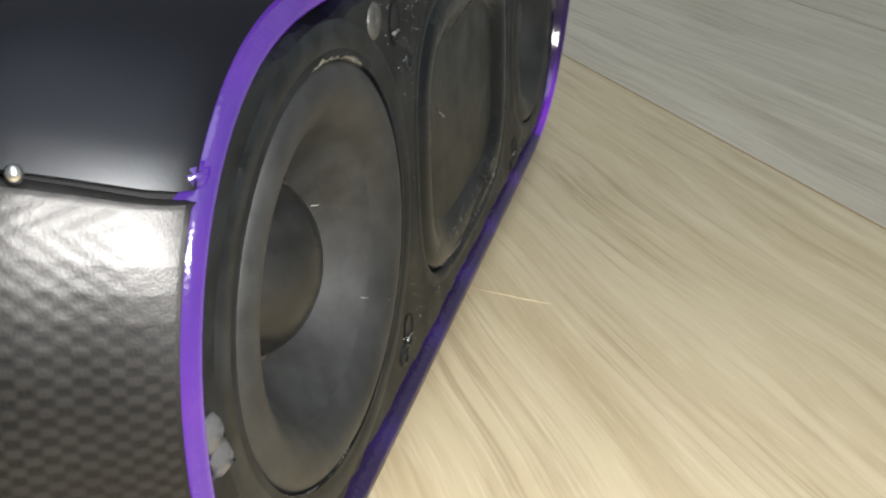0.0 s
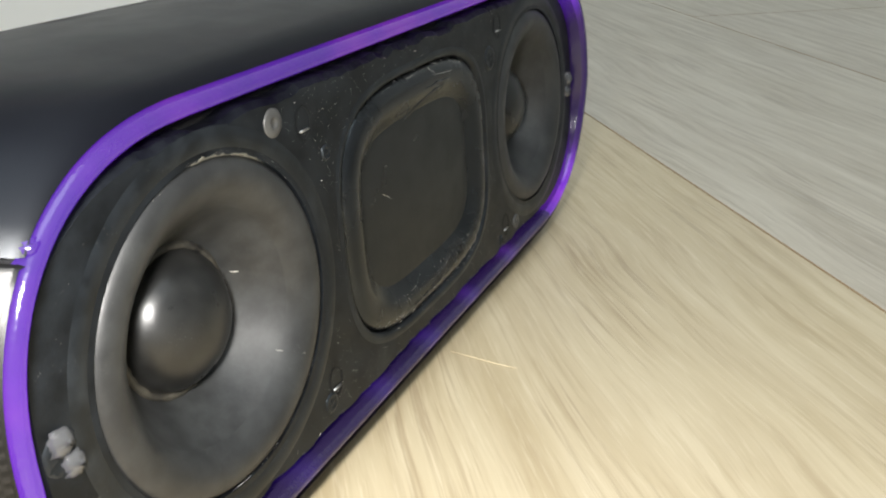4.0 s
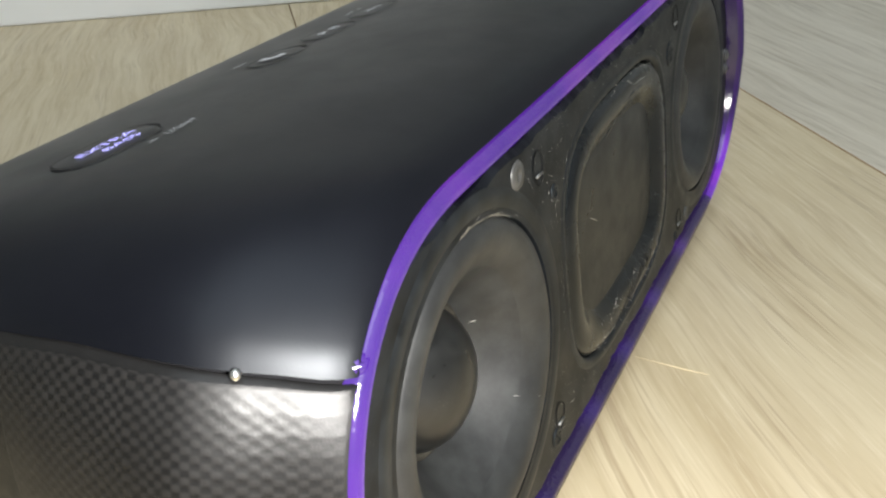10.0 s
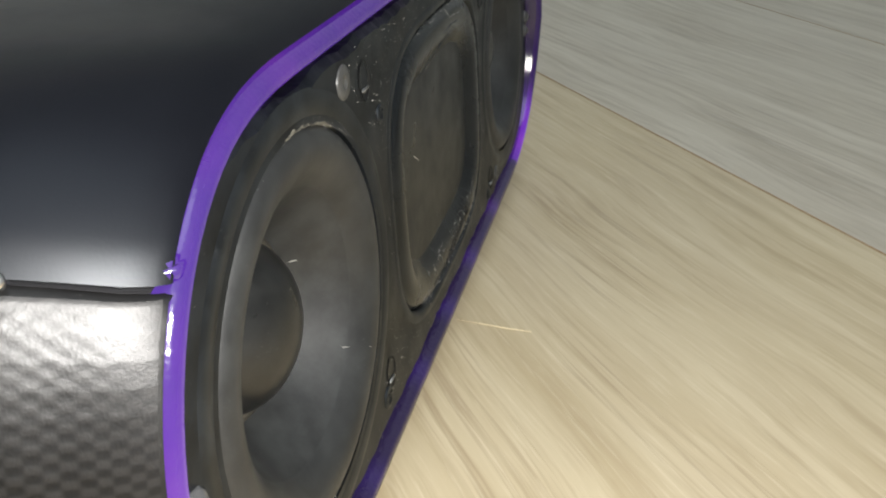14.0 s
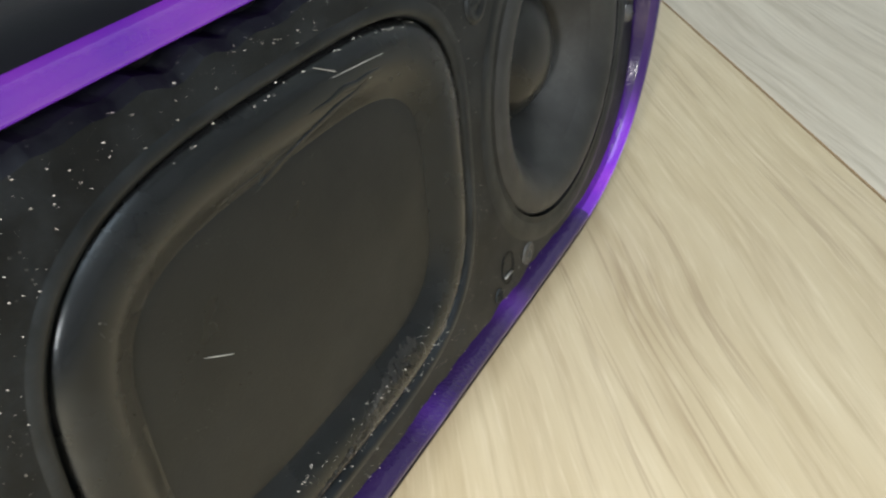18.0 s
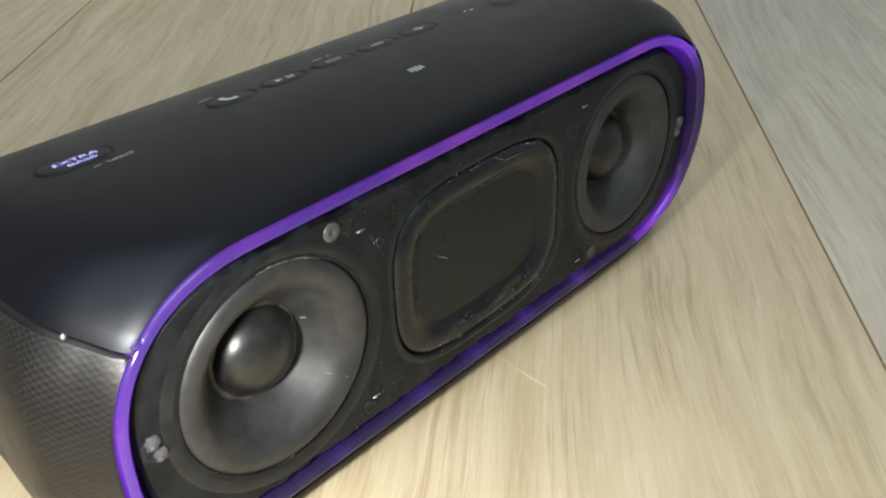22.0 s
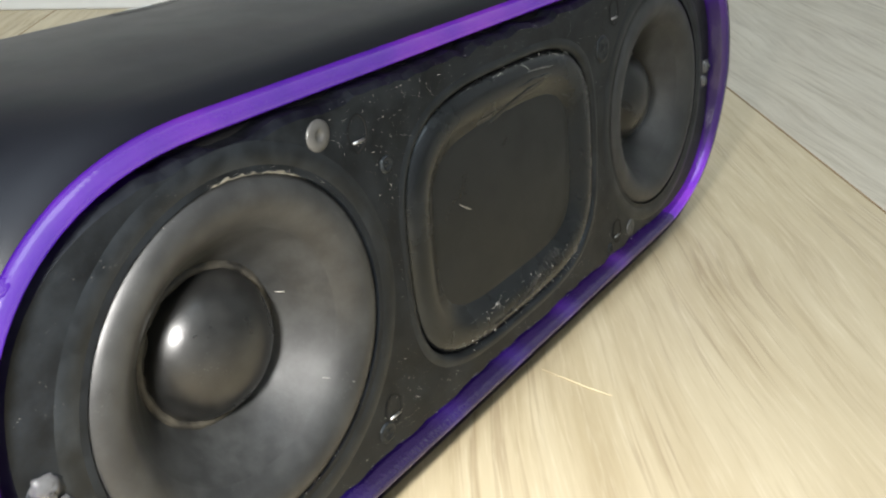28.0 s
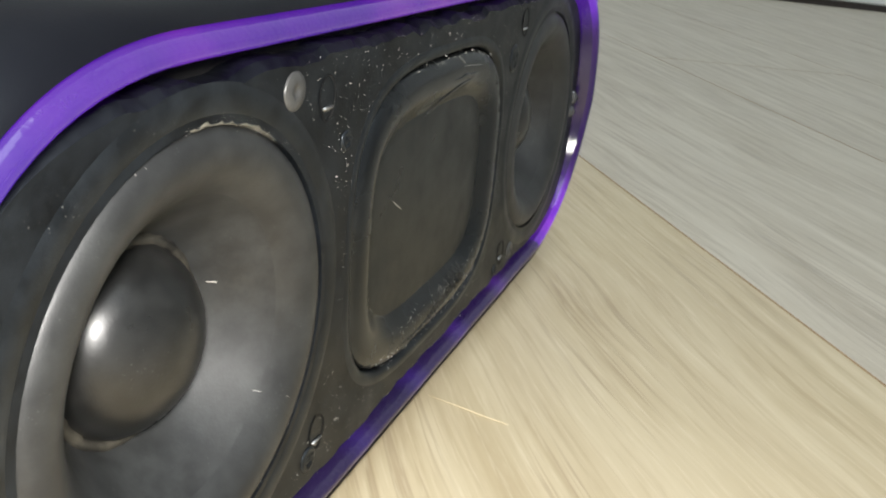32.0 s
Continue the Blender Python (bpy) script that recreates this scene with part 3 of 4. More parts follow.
def driver(u, label):
    v = 0.06
    g = part("speaker_driver", lathe([(2.435, 0.16), (2.45, 0.07), (2.48, 0.015), (2.54, -0.008), (2.66, -0.022), (2.74, -0.018), (2.82, 0.006)], u, v), gasket_mat, speaker, label)
    roll = [(2.42, 0.14), (2.41, 0.08), (2.37, 0.025), (2.29, -0.025), (2.19, -0.050), (2.08, -0.045), (1.97, -0.005), (1.87, 0.060), (1.77, 0.145), (1.70, 0.218)]
    part("surround", lathe(roll, u, v, 96), roll_mat, g, "dark rubber half-roll surround")
    part("cone", lathe([(1.705, 0.213)] + [(1.695 - 0.655 * k / 14, 0.224 + 0.87 * (k / 14) ** 1.08) for k in range(15)] + [(0.95, 1.18)], u, v, 96), cone_mat, g)
    dome = [(1.06 * math.cos(q), 1.07 - 0.78 * math.sin(q)) for q in [i * math.pi / 2 / 9 for i in range(9)]]
    part("dust_cap", lathe(dome + [(0.03, 0.291)], u, v, 64, close=True), cap_mat, g, "domed dust cap with a soft sheen")
    part("glue_bead", lathe([(1.17, 0.96), (1.12, 0.90), (1.06, 0.90), (1.00, 0.98)], u, v, 80, 0.05), glue_mat, g)
    part("groove", lathe([(2.45, 0.13), (2.43, 0.24), (2.36, 0.24)], u, v, 80), black_mat, g)
    return g


left_driver = driver(DL, "round speaker driver with rubber surround, dust on its rim")
rows = []
for i in range(120):
    a = 0.95 + 0.80 * i / 119
    ends = min(1.0, 6 * min(i, 119 - i) / 119)
    n = noise.noise(Vector((a * 14, 0, 0))) + 0.5 * noise.noise(Vector((a * 40, 3, 0)))
    wide = ends * max(0.008, 0.026 + 0.040 * n)
    rows.append([])
    for j in range(7):
        q = j / 6 - 0.5
        lump = noise.noise(Vector((a * 60, q * 6, 8.0)))
        r = 2.425 + 0.03 * n + q * 2 * wide
        rows[-1].append(face(DL + r * math.cos(a), 0.06 + r * math.sin(a), 0.06 - ends * (0.072 + 0.014 * lump) * (1 - 3.6 * q * q)))
part("dust_crust", loops_mesh(rows, closed=False), crust_mat, left_driver, "pale crust of dust in the rim's groove")
driver(DR, "round speaker driver with rubber surround")


# passive radiator between them
PROFILE = [(0.035, 0.10), (0.06, 0.05), (0.12, -0.01), (0.22, -0.05), (0.34, -0.065), (0.46, -0.05), (0.56, -0.01), (0.66, 0.045), (0.75, 0.095), (0.80, 0.122), (0.82, 0.13)]


def rubber_depth(v):
    """Depth of the radiator's rubber at a height v over or under its middle."""
    d = 2.36 - abs(v)
    for (d0, w0), (d1, w1) in zip(PROFILE, PROFILE[1:]):
        if d0 <= d <= d1:
            return w0 + (w1 - w0) * (d - d0) / (d1 - d0)
    return 0.13 if d > 0.5 else 0.1


def radiator():
    loops = []
    for d, w in PROFILE:
        loops.append([face(x, z, w) for x, z in superellipse(3.10 - d, 2.36 - d, 3.4 + d * 0.6)])
    g = part("passive_radiator", loops_mesh(loops), radiator_mat, speaker, "rounded-square passive radiator with rubber rim, dusty lower edge")
    loops = []
    for d, w in ((-0.16, 0.004), (-0.12, -0.012), (-0.06, -0.018), (0.0, -0.004), (0.03, 0.08)):
        loops.append([face(x, z, w) for x, z in superellipse(3.12 - d, 2.38 - d, 3.4)])
    part("rim", loops_mesh(loops), gasket_mat, g)
    loops = []
    for d, w in ((0.81, 0.130), (0.86, 0.124), (0.94, 0.122), (1.6, 0.12), (2.2, 0.12)):
        loops.append([face(x, z, w) for x, z in superellipse(3.10 - d, max(2.36 - d, 0.05), 3.9)])
    part("plate", loops_mesh(loops, cap_end=True), plate_mat, g, "flat dark plate")
    # lumpy glue and dirt along the foot of the rim
    rows = []
    for i in range(220):
        u = -2.0 + 4.2 * i / 219
        rows.append([])
        for j in range(15):
            q = j / 14
            v = -2.14 + 0.030 * u * u + 0.48 * q * (0.65 + 0.5 * math.sin(u * 1.3 - 0.4))
            n = 0.6 * noise.noise(Vector((u * 11, q * 5, 1.0))) + noise.noise(Vector((u * 38, q * 17, 4.0)))
            edge = min(1.0, 4 * min(q, 1 - q)) * min(1.0, 5 * min(i, 219 - i) / 219)
            rows[-1].append(face(u, v, rubber_depth(v - 0.03 * u * u) + 0.02 - 0.025 * edge - 0.04 * edge * n))
    part("residue", loops_mesh(rows, closed=False), residue_mat, g, "crumbly black glue along the lower rim")
    # creases in the rubber at the head
    for u0, v0, u1, v1, bend, fat in ((-0.7, 1.40, 1.5, 1.86, 0.08, 0.030), (0.1, 1.92, 1.75, 1.80, 0.05, 0.024), (-1.5, 1.62, 0.2, 1.74, -0.05, 0.018)):
        rows = []
        for i in range(36):
            f = i / 35
            u = u0 + (u1 - u0) * f
            v = v0 + (v1 - v0) * f + bend * math.sin(math.pi * f) + 0.03 * noise.noise(Vector((f * 6, v0 * 3, 5)))
            r = fat * math.sin(math.pi * (f * 0.96 + 0.02)) ** 0.8
            across = [(2.2 * r * math.cos(q), r * math.sin(q)) for q in (0.0, 0.5, 1.05, 1.57, 2.1, 2.64, 3.14)]
            rows.append([face(u, v + dv, rubber_depth(v + dv) - h + 0.004) for dv, h in across])
        part("crease", loops_mesh(rows, closed=False), radiator_mat, g)
    return g


radiator()


def screw(u, v, r):
    s = part("screw", lathe([(r + 0.02, 0.03), (r + 0.015, -0.012), (r, -0.026), (r * 0.5, -0.034), (r * 0.34, -0.030), (r * 0.28, -0.012), (0.02, -0.010)], u, v, 28, close=True), screw_mat, speaker, "flat dusty screw head")
    return s


screw(-4.67, 2.55, 0.20)
screw(4.83, -2.52, 0.17)


def recess(u, v, boss):
    """A clip hole where the grille was held, with a bar across its foot and the stump of a peg beside it."""
    bm = bmesh.new()
    rows = []
    for k, (q, w) in enumerate(((1.0, -0.010), (0.94, -0.016), (0.86, 0.02), (0.72, 0.03))):
        rows.append([])
        for i in range(28):
            a = 2 * math.pi * i / 28
            torn = 1 + 0.12 * noise.noise(Vector((math.cos(a) * 2 + u, math.sin(a) * 2 + v, 2.0)))
            rows[-1].append(bm.verts.new(face(u + 0.20 * q * torn * math.cos(a), v + 0.27 * q * torn * math.sin(a), w)))
    for a, b in zip(rows, rows[1:]):
        for i in range(28):
            bm.faces.new((a[i], a[(i + 1) % 28], b[(i + 1) % 28], b[i]))
    bm.faces.new(rows[-1])
    r = part("clip_hole", bm, black_mat, speaker, "small black clip hole left by the grille")
    bm = bmesh.new()
    box(bm, (-0.0012, -0.0002, -0.00017), (0.0012, 0.0002, 0.00017), 0.0001)
    for vert in bm.verts:
        c = vert.co * 100
        vert.co = face(u + c.x, v - 0.12 + c.z, c.y - 0.012)
    part("bar", bm, pin_mat, r, "bright metal clip")
    bu, bv, br = boss
    rim = [(br, 0.01), (br * 0.95, -0.022), (br * 0.72, -0.030), (br * 0.55, -0.006), (br * 0.35, -0.004), (br * 0.22, -0.020), (0.015, -0.022)]
    part("peg_stump", lathe(rim, bu, bv, 26, 0.035, True), gasket_mat, r, "broken plastic peg")


for u, v, boss in ((-3.92, 2.36, (-3.40, 1.74, 0.13)), (4.10, 2.47, (3.57, 1.84, 0.27)), (-3.92, -2.14, (-4.14, -2.44, 0.18)), (4.12, -2.33, (3.80, -2.62, 0.12))):
    recess(u, v, boss)


def strobe(u, v):
    """A lumpy clear lens over an unlit lamp beside the ring."""
    g = part("strobe_lens", lathe([(0.17, 0.06), (0.16, -0.04), (0.12, -0.09), (0.06, -0.11), (0.02, -0.115)], u, v + 0.14, 24, 0.10, True), clear_mat, speaker, "small lumpy clear strobe lens, unlit")
    part("second_lens", lathe([(0.16, 0.06), (0.15, -0.035), (0.11, -0.08), (0.05, -0.10), (0.02, -0.105)], u + 0.10 * (1 if u < 0 else -1), v - 0.20, 24, 0.10, True), clear_mat, g)
    part("lamp_base", lathe([(0.30, 0.05), (0.27, -0.01), (0.20, 0.0), (0.05, 0.0)], u, v, 24, 0.04, close=True), gasket_mat, g)


strobe(-9.32, 0.05)
strobe(9.32, -0.02)


# buttons along the top
def top(x, y, h=0.0):
    return cm(x, y, top_height(y) + h)


def pill(x, y, a, b, h, count=40):
    """A flat-ended oval button in the top shell, with a groove round it."""
    outline = [(x + (a - b) * (1 if math.cos(q) > 0 else -1) + b * math.cos(q), y + b * math.sin(q)) for q in [2 * math.pi * (i + 0.5) / count for i in range(count)]]

    def loop(s, hh):
        return [top(x + (px - x) * (1 - s / a), y + (py - y) * (1 - s / b), hh) for px, py in outline]

    return loops_mesh([loop(-0.035, 0.004), loop(-0.01, 0.005), loop(0.0, 0.004), loop(0.02, h), loop(0.06, h + 0.012), loop(b * 0.6, h + 0.012), loop(b * 0.97, h + 0.012)], cap_end=True)


def groove(x, y, a, b, parent):
    """The groove's two ends, where it opens dark."""
    for side in (0.0, math.pi):
        rows = []
        for k in range(9):
            q = side - 0.85 + 1.7 * k / 8
            thick = 0.026 * math.sin(math.pi * (k + 0.5) / 9)
            px = x + (a - b) * (1 if side == 0.0 else -1)
            rows.append([top(px + r * math.cos(q), y + r * math.sin(q), 0.018) for r in (b - thick, b + thick)])
        part("groove", loops_mesh(rows, closed=False), black_mat, parent)


def flat(points, mat, parent, name, h=0.03):
    """A thin printed shape on the top, from its corners."""
    bm = bmesh.new()
    bm.faces.new([bm.verts.new(top(x, y, h)) for x, y in points])
    return part(name, bm, mat, parent, smooth=False)


def bar(x, y, w, d, mat, parent, name="mark", h=0.03):
    return flat([(x - w / 2, y - d / 2), (x + w / 2, y - d / 2), (x + w / 2, y + d / 2), (x - w / 2, y + d / 2)], mat, parent, name, h)


def lettering(text, x, y, size, mat, parent, name="lettering", h=0.03, wide=1.0):
    cu = bpy.data.curves.new(name, "FONT")
    cu.body, cu.size, cu.align_x, cu.align_y, cu.offset = text, size, "CENTER", "CENTER", 0.0
    tmp = bpy.data.objects.new(name, cu)
    me = bpy.data.meshes.new_from_object(tmp)
    bpy.data.objects.remove(tmp)
    for vert in me.vertices:
        vert.co = top(x + vert.co.x * wide, y + vert.co.y, h)
    me.materials.clear()
    me.materials.append(mat)
    ob = new(name, me)
    ob.parent = parent
    return ob


BY = 4.95
bass = part("button", pill(-7.05, BY - 0.25, 0.80, 0.42, 0.0), shell_mat, speaker, "oval button with lit blue-white lettering")
groove(-7.05, BY - 0.25, 0.80, 0.42, bass)
lettering("EXTRA", -7.02, BY - 0.20, 0.22, lit_mat, bass, wide=1.45)
lettering("BASS", -6.98, BY - 0.45, 0.19, lit_mat, bass, wide=1.6)
lettering("LIGHT", -6.40, BY - 0.96, 0.18, faint_mat, speaker, wide=1.2)
bar(-6.93, BY - 0.97, 0.16, 0.03, faint_mat, speaker)


def top_button(x):
    b = part("button", pill(x, BY, 0.62, 0.34, -0.004), shell_mat, speaker)
    groove(x, BY, 0.62, 0.34, b)
    return b


b = top_button(-3.00)
arc = [(-3.00 + 0.24 * math.cos(a), BY + 0.12 + 0.24 * math.sin(a)) for a in [math.pi + i * math.pi / 2 / 8 for i in range(9)]]
arc += [(-3.00 + 0.14 * math.cos(a), BY + 0.12 + 0.14 * math.sin(a)) for a in [math.pi * 1.5 - i * math.pi / 2 / 8 for i in range(9)]]
flat(arc, print_mat, b, "handset_mark")
flat([(-3.26, BY + 0.20), (-3.26, BY + 0.10), (-3.12, BY + 0.10), (-3.12, BY + 0.20)], print_mat, b, "handset_mark", 0.032)
flat([(-3.00, BY - 0.13), (-2.90, BY - 0.13), (-2.90, BY - 0.01), (-3.00, BY - 0.01)], print_mat, b, "handset_mark", 0.032)
b = top_button(-1.46)
flat([(-1.72, BY + 0.09), (-1.72, BY - 0.09), (-1.50, BY)], print_mat, b, "play_mark")
bar(-1.34, BY, 0.06, 0.18, print_mat, b, "pause_mark")
bar(-1.22, BY, 0.06, 0.18, print_mat, b, "pause_mark")
b = top_button(0.12)
lettering("ADD", 0.12, BY, 0.20, print_mat, b, wide=1.15)
b = top_button(1.66)
bar(1.66, BY, 0.40, 0.055, print_mat, b, "minus_mark")
b = top_button(3.22)
bar(3.22, BY, 0.40, 0.055, print_mat, b, "plus_mark")
bar(3.22, BY, 0.055, 0.34, print_mat, b, "plus_mark", 0.034)
power = part("button", pill(6.95, BY - 0.25, 0.80, 0.42, 0.0), shell_mat, speaker, "oval power button, softly lit")
groove(6.95, BY - 0.25, 0.80, 0.42, power)
ring_mark = [(6.95 + r * math.cos(q), BY - 0.25 + r * math.sin(q)) for r, turn in ((0.22, 1), (0.14, -1)) for q in [math.pi / 2 + turn * (0.5 + (2 * math.pi - 1.0) * i / 20) for i in range(21)]]
flat(ring_mark, lit_mat, power, "power_mark", 0.032)
bar(6.95, BY - 0.06, 0.07, 0.24, lit_mat, power, "power_mark", 0.034)
bar(5.15, BY, 0.06, 0.06, lit_mat, speaker, "indicator")
bar(5.36, BY - 0.05, 0.20, 0.06, print_mat, speaker, "power_mark")
bar(-3.45, BY + 0.46, 0.35, 0.05, faint_mat, speaker)
bar(-0.05, BY + 0.44, 0.30, 0.05, faint_mat, speaker)
bar(0.30, BY + 0.44, 0.10, 0.05, faint_mat, speaker)
for k in range(4):
    bar(0.60 + 0.12 * k, 2.66, 0.05, 0.26 if k % 3 else 0.20, print_mat, speaker, "touch_mark")

# crumbs of dust lying on the front
verts, faces = [], []
rng = random.Random(4)


def crumb(u, v, w, r):
    k = len(verts)
    for i in range(5):
        a = i * 2 * math.pi / 5 + rng.random()
        q = r * (0.6 + 0.6 * rng.random())
        verts.append(face(u + q * math.cos(a), v + q * math.sin(a), w + 0.003))
    verts.append(face(u, v, w - r * 0.7))
    for i in range(5):
        faces.append((k + i, k + (i + 1) % 5, k + 5))


n = 0
while n < 1200:
    u, v = rng.uniform(-9.2, 9.2), rng.uniform(-2.85, 2.85)
    if (abs(u) > 6.3 and math.hypot(abs(u) - 6.33, v) > 3.0) or abs(u) > 9:
        continue
    if math.hypot(abs(u) - 6.33, v - 0.06) < 2.95 or (abs(u) < 3.2 and abs(v) < 2.45 and (abs(u) / 3.2) ** 3 + (abs(v) / 2.45) ** 3 < 1.05):
        continue
    crumb(u, v, 0.0, rng.choice((0.003, 0.003, 0.004, 0.005, 0.006, 0.010)))
    n += 1
# thick beside the clip holes at the inner side of the drivers
for cu, cv, wide, many in ((-3.40, 1.80, 0.30, 36), (-3.15, 0.3, 0.12, 20), (-3.6, -2.2, 0.35, 40), (3.5, 1.8, 0.3, 34), (3.4, -0.8, 0.15, 16), (-2.2, 2.62, 0.6, 30)):
    for _ in range(many):
        u, v = rng.gauss(cu, wide), rng.gauss(cv, wide * 1.3)
        if math.hypot(abs(u) - 6.33, v - 0.06) > 2.9 and (abs(u) / 3.25) ** 3.4 + (abs(v) / 2.5) ** 3.4 > 1.0 and abs(v) < 2.85:
            crumb(u, v, 0.0, rng.choice((0.003, 0.004, 0.006, 0.006, 0.009, 0.014)))
for _ in range(640):
    u = rng.uniform(-2.1, 2.2)
    crumb(u, -2.0 + 0.02 * u * u + rng.gauss(0, 0.13), rng.choice((-0.05, -0.02, 0.0)), rng.choice((0.006, 0.009, 0.013)))
for _ in range(50):
    u = rng.uniform(-1.6, 2.3)
    crumb(u, 2.25 - 0.02 * u * u + rng.gauss(0, 0.06), 0.0, rng.choice((0.006, 0.009, 0.012)))
for _ in range(110):
    a = rng.gauss(1.30, 0.33)
    q = 2.45 + rng.gauss(0, 0.04)
    crumb(DL + q * math.cos(a), 0.06 + q * math.sin(a), 0.0, rng.choice((0.003, 0.004, 0.006)))
for _ in range(30):
    a = rng.uniform(0.2, 1.3)
    crumb(DL + 2.45 * math.cos(a), 0.06 + 2.45 * math.sin(a), 0.02, rng.choice((0.004, 0.007)))
for _ in range(40):
    a = rng.uniform(3.4, 5.6)
    crumb(DL + 2.42 * math.cos(a), 0.06 + 2.42 * math.sin(a), 0.03, rng.choice((0.008, 0.012)))


def pale_streak(u0, v0, w0, u1, v1, w1, r):
    """A short pale streak on the front, for fibres and for highlights painted on creases."""
    k = len(verts)
    along_it = Vector((u1 - u0, v1 - v0))
    side = Vector((-along_it.y, along_it.x)).normalized() * r
    for f in (0.0, 0.35, 0.7, 1.0):
        u, v, w = u0 + (u1 - u0) * f, v0 + (v1 - v0) * f, w0 + (w1 - w0) * f
        thin = 1.0 - 0.6 * abs(2 * f - 1)
        verts.extend((face(u + side.x * thin, v + side.y * thin, w), face(u, v, w - r), face(u - side.x * thin, v - side.y * thin, w)))
    for i in range(3):
        a = k + 3 * i
        faces.append((a, a + 3, a + 4, a + 1))
        faces.append((a + 1, a + 4, a + 5, a + 2))


pale_streak(-1.55, 0.40, 0.118, -1.22, 0.19, 0.118, 0.007)
# highlights on the rubber's head creases, painted as two pale streaks
pale_streak(0.35, 2.30, -0.04, 1.20, 1.86, -0.05, 0.006)
pale_streak(0.55, 2.12, -0.06, 1.45, 2.02, -0.06, 0.004)
pale_streak(-5.18, 0.34, 0.80, -4.98, 0.28, 0.70, 0.008)
pale_streak(-5.06, -0.98, 0.26, -4.72, -1.16, -0.03, 0.007)
pale_streak(-6.75, 0.95, 0.86, -6.35, 0.90, 0.84, 0.009)
me = bpy.data.meshes.new("dust_crumbs")
me.from_pydata(verts, [], faces)
me.materials.append(crumb_mat)
ob = new("dust_crumbs", me)
ob.parent = front
tagged(ob, "pale grains of dust, fibres and painted crease highlights", kind="stuff")

# ---- floor ----
GRAIN = radians(39.5)


def along(s, n, z=0.0):
    """A place on the floor from its way along and across the planks, in centimetres."""
    c, q = math.cos(GRAIN), math.sin(GRAIN)
    return Vector((s * c - n * q, s * q + n * c, z)) / 100


bm = bmesh.new()
box(bm, (-1.75, -1.75, -0.06), (1.85, 1.85, -0.0031))
floor = part("floor", bm, joint_mat, None, smooth=False)
tagged(floor, "pale limed oak plank floor, lightly streaked", "floor", kind="structure")


def plank(width, length, mat):
    bm = bmesh.new()
    box(bm, (-length / 2, -width / 2, -0.003), (length / 2, width / 2, 0.0))
    top_edges = [e for e in bm.edges if all(vv.co.z > -0.001 for vv in e.verts)]
    bmesh.ops.bevel(bm, geom=top_edges, offset=0.0003, segments=1, affect="EDGES")
    me = bpy.data.meshes.new("plank")
    bmesh.ops.recalc_face_normals(bm, faces=bm.faces)
    for f in bm.faces:
        f.material_index = 0 if f.normal.z > 0.9 else 1
    bm.to_mesh(me)
    bm.free()
    me.materials.append(mat)
    me.materials.append(joint_mat)
    return me


def sawn(whole, mid, turned):
    """A plank cut off at the walls."""
    bm = bmesh.new()
    bm.from_mesh(whole)
    back = Matrix.Rotation(-turned, 3, "Z")
    for point, normal in (((1.80, 0, 0), (1, 0, 0)), ((-1.75, 0, 0), (-1, 0, 0)), ((0, 1.75, 0), (0, 1, 0)), ((0, -1.75, 0), (0, -1, 0))):
        geom = bm.verts[:] + bm.edges[:] + bm.faces[:]
        cut = bmesh.ops.bisect_plane(bm, geom=geom, plane_co=back @ (Vector(point) - mid), plane_no=back @ Vector(normal), clear_outer=True)
        edges = [e for e in cut["geom_cut"] if isinstance(e, bmesh.types.BMEdge)]
        if edges:
            bmesh.ops.holes_fill(bm, edges=edges)
    if not bm.faces:
        bm.free()
        return None
    me = bpy.data.meshes.new("plank")
    bm.to_mesh(me)
    bm.free()
    for mat in whole.materials:
        me.materials.append(mat)
    return me


JOINTS = [-27.8, -11.7, 3.95, 21.2]
while JOINTS[0] > -240:
    JOINTS.insert(0, JOINTS[0] - 16.2)
while JOINTS[-1] < 240:
    JOINTS.append(JOINTS[-1] + 16.2)
meshes = {}
for k, (n0, n1) in enumerate(zip(JOINTS, JOINTS[1:])):
    wide = round(n1 - n0 - 0.03, 3)
    # far boards take the oak with the cooler light painted in
    tone = greyed_cool_lit_mat if n0 < -20 else oak_mat
    if (wide, tone.name) not in meshes:
        meshes[wide, tone.name] = plank(wide / 100, 1.1996, tone)
    start = {-27.8: 95.0, -11.7: 70.0, 3.95: 62.0}.get(n0, (38.0 if abs(n1 + 27.8) < 0.01 else (k * 47) % 120))
    s = start - 360
    while s < 300:
        mid = along(s + 60, (n0 + n1) / 2)
        turned = GRAIN + (math.pi if (k + int(s)) % 3 == 0 else 0)
        corners = [along(s + ds, n, 0) for ds in (0, 120) for n in (n0, n1)]
        if all(-1.75 < p.x < 1.80 and -1.75 < p.y < 1.75 for p in corners):
            ob = new("plank", meshes[wide, tone.name])
        elif abs(mid.x) < 2.4 and abs(mid.y) < 2.4:
            me = sawn(meshes[wide, tone.name], mid, turned)
            if me is None:
                s += 120
                continue
            ob = new("plank", me)
        else:
            s += 120
            continue
        ob.location = mid
        ob.rotation_euler = (0, 0, turned)
        ob.parent = floor
        s += 120

# pale sliver on the floor before the speaker
bm = bmesh.new()
pts = [(1.38, -0.12), (1.35, -0.69), (1.31, -1.21), (1.32, -1.73)]
rows = []
for k, (x, y) in enumerate(pts):
    r = (0.008, 0.014, 0.017, 0.008)[k]
    rows.append([Vector((x + r * math.cos(a), y, 0.008 + r * 0.6 * (1 + math.sin(a)))) / 100 for a in (0, 1.57, 3.14, 4.71)])
bm = loops_mesh(rows, cap_start=True, cap_end=True)
ob = part("wood_sliver", bm, sliver_mat, None)
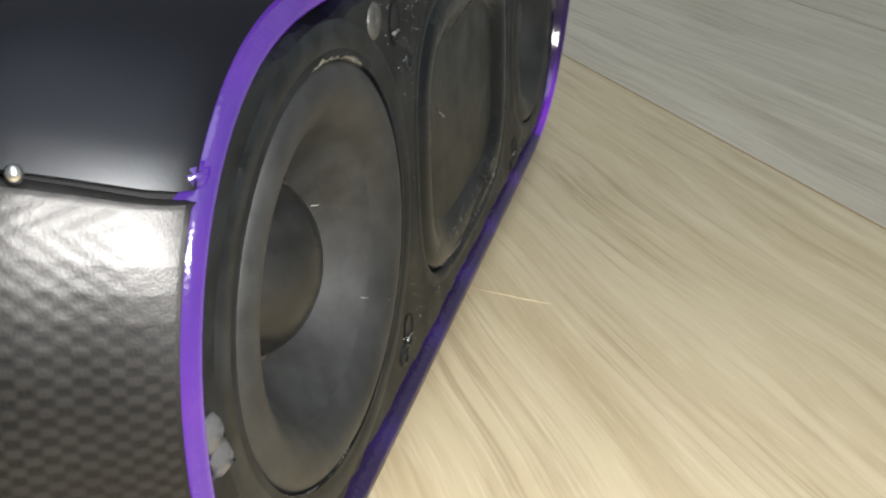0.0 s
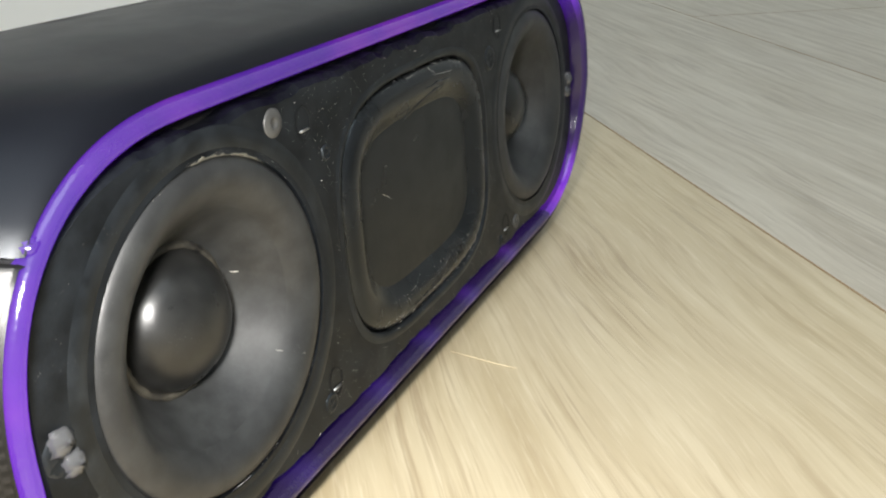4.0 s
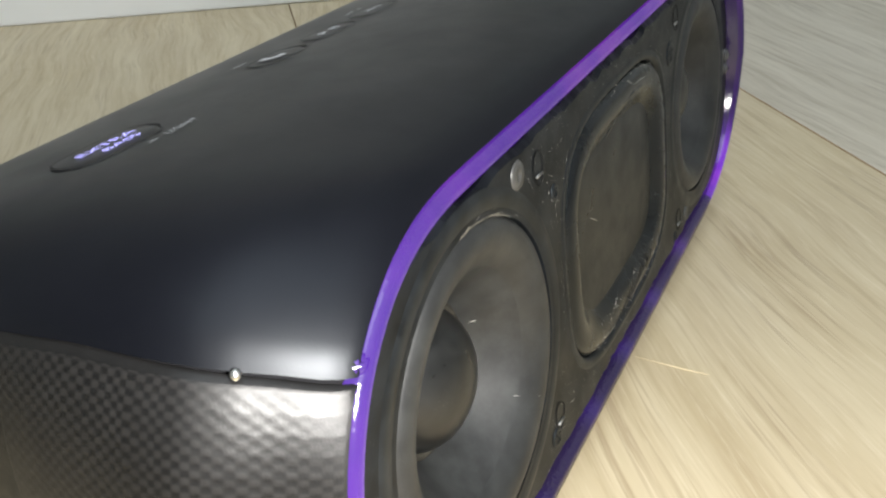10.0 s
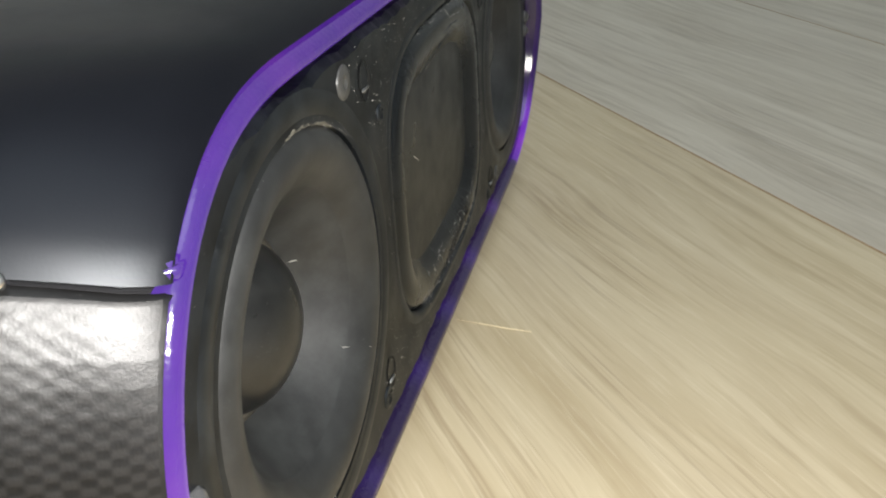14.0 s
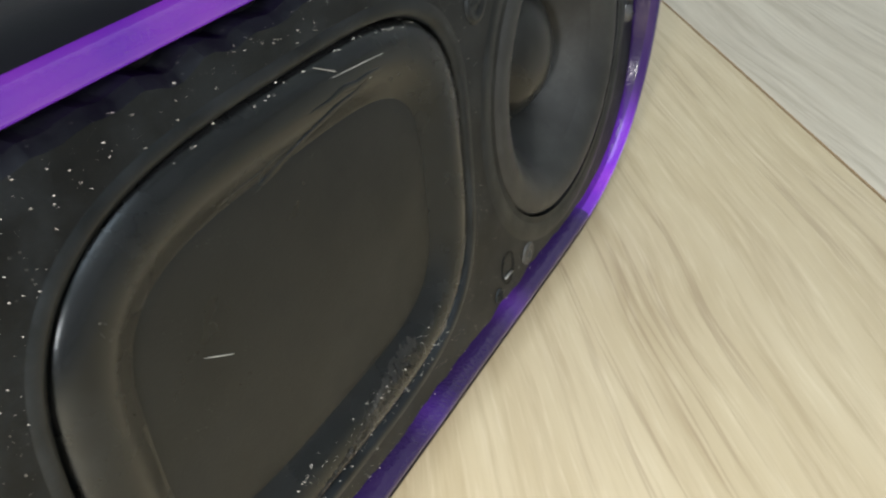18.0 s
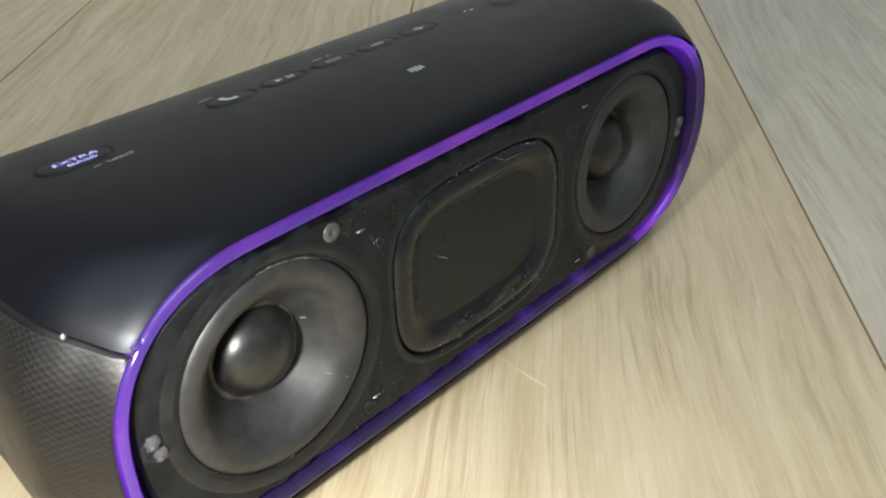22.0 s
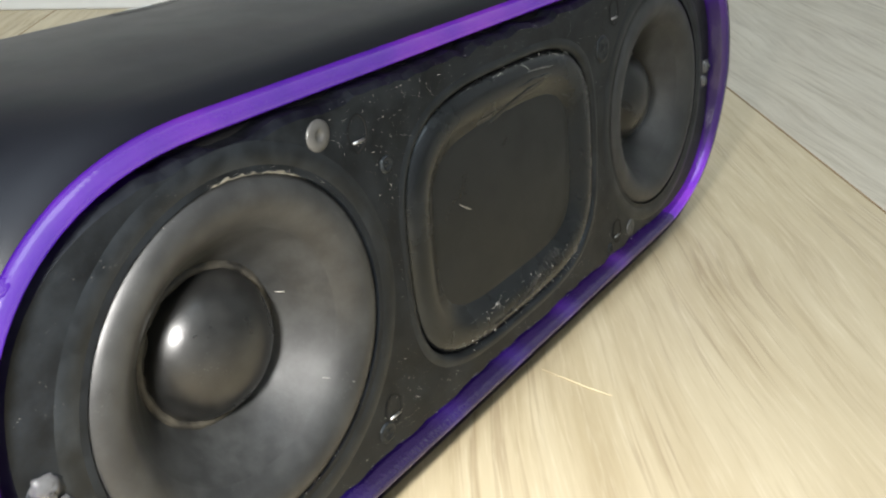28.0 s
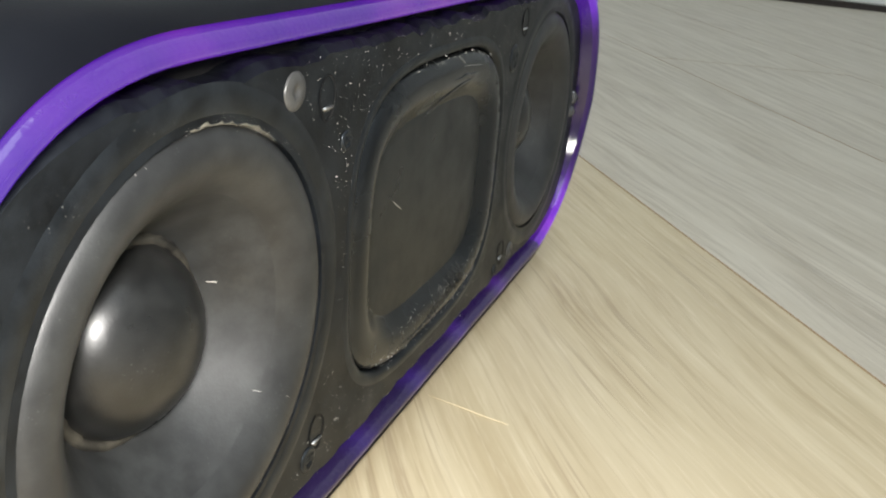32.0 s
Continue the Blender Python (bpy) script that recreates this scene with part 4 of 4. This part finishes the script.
tagged(ob, "thin pale wood sliver lying on the plank floor", "sliver")

# ---- white cabinet behind ----
WALL_AT, WALL_TURN = Vector((0.340, 0.165, 0.0)), radians(120)


def behind(a, b, z):
    """Along the white front from its near corner, and back from it, in metres."""
    c, s = math.cos(WALL_TURN), math.sin(WALL_TURN)
    return Vector((WALL_AT.x + a * c + b * s, WALL_AT.y + a * s - b * c, z))


def slab(lo, hi, bevel=0.001):
    bm = bmesh.new()
    box(bm, lo, hi, bevel)
    for vert in bm.verts:
        vert.co = behind(*vert.co)
    return bm


cabinet = thing("cabinet", (0, 0, 0), "tall white laminate cabinet standing on the floor", "cabinet")
part("side_panel", slab((0.006, 0.0, 0.0), (1.10, 0.018, 0.90)), white_mat, cabinet, smooth=False)
part("body", slab((0.010, 0.020, 0.0), (1.10, 0.45, 0.895)), white_mat, cabinet, smooth=False)
# the gap between cabinet and post, its shade put in as a dark strip
part("gap_strip", slab((-0.004, 0.001, 0.0), (0.0055, 0.018, 0.90)), dark_mat, cabinet, "dark strip standing in for the shaded gap beside the cabinet", smooth=False)
ob = part("door_post", slab((-0.022, 0.004, 0.0), (-0.0045, 0.10, 2.0)), trim_mat, None, smooth=False)
tagged(ob, "white painted door post beside the cabinet", "door post", kind="structure")


# ---- room ----
def room_slab(name, lo, hi, mat, label, category):
    bm = bmesh.new()
    box(bm, lo, hi)
    ob = part(name, bm, mat, None, smooth=False)
    return tagged(ob, label, category, kind="structure")


room_slab("wall_north", (-1.8, 1.75, 0.0), (1.9, 1.85, 2.5), plaster_mat, "plain white painted wall", "wall")
room_slab("wall_south", (-1.8, -1.85, 0.0), (1.9, -1.75, 2.5), plaster_mat, "plain white painted wall", "wall")
room_slab("wall_west", (-1.85, -1.75, 0.0), (-1.75, 1.75, 2.5), plaster_mat, "plain white painted wall", "wall")
room_slab("wall_east", (1.80, -1.75, 0.0), (1.90, 1.75, 2.5), plaster_mat, "plain white painted wall", "wall")
room_slab("ceiling", (-1.85, -1.85, 2.5), (1.9, 1.85, 2.6), plaster_mat, "plain white ceiling", "ceiling")
# white skirting board across the far corner
bm = bmesh.new()
box(bm, (-0.9, 0.0, 0.0), (0.9, 0.10, 2.5))
bm.transform(pose(1.22, -0.10, 0, 0, 0, -45))
tagged(part("wall_corner", bm, plaster_mat, None, smooth=False), "plain white painted wall", "wall", kind="structure")
bm = bmesh.new()
box(bm, (-0.9, -0.013, 0.008), (0.9, -0.0005, 0.07), 0.002)
bm.transform(pose(1.22, -0.10, 0, 0, 0, -45))
baseboard = tagged(part("baseboard", bm, trim_mat, None, smooth=False), "white painted skirting board over a dark shade strip", "skirting", kind="structure")
# solid dark strip added for the shade under the board
bm = bmesh.new()
box(bm, (-0.9, -0.0145, 0.0), (0.9, -0.0005, 0.0075))
bm.transform(pose(1.22, -0.10, 0, 0, 0, -45))
part("gap", bm, dark_mat, baseboard, "dark strip standing in for the shaded gap along the floor", smooth=False)
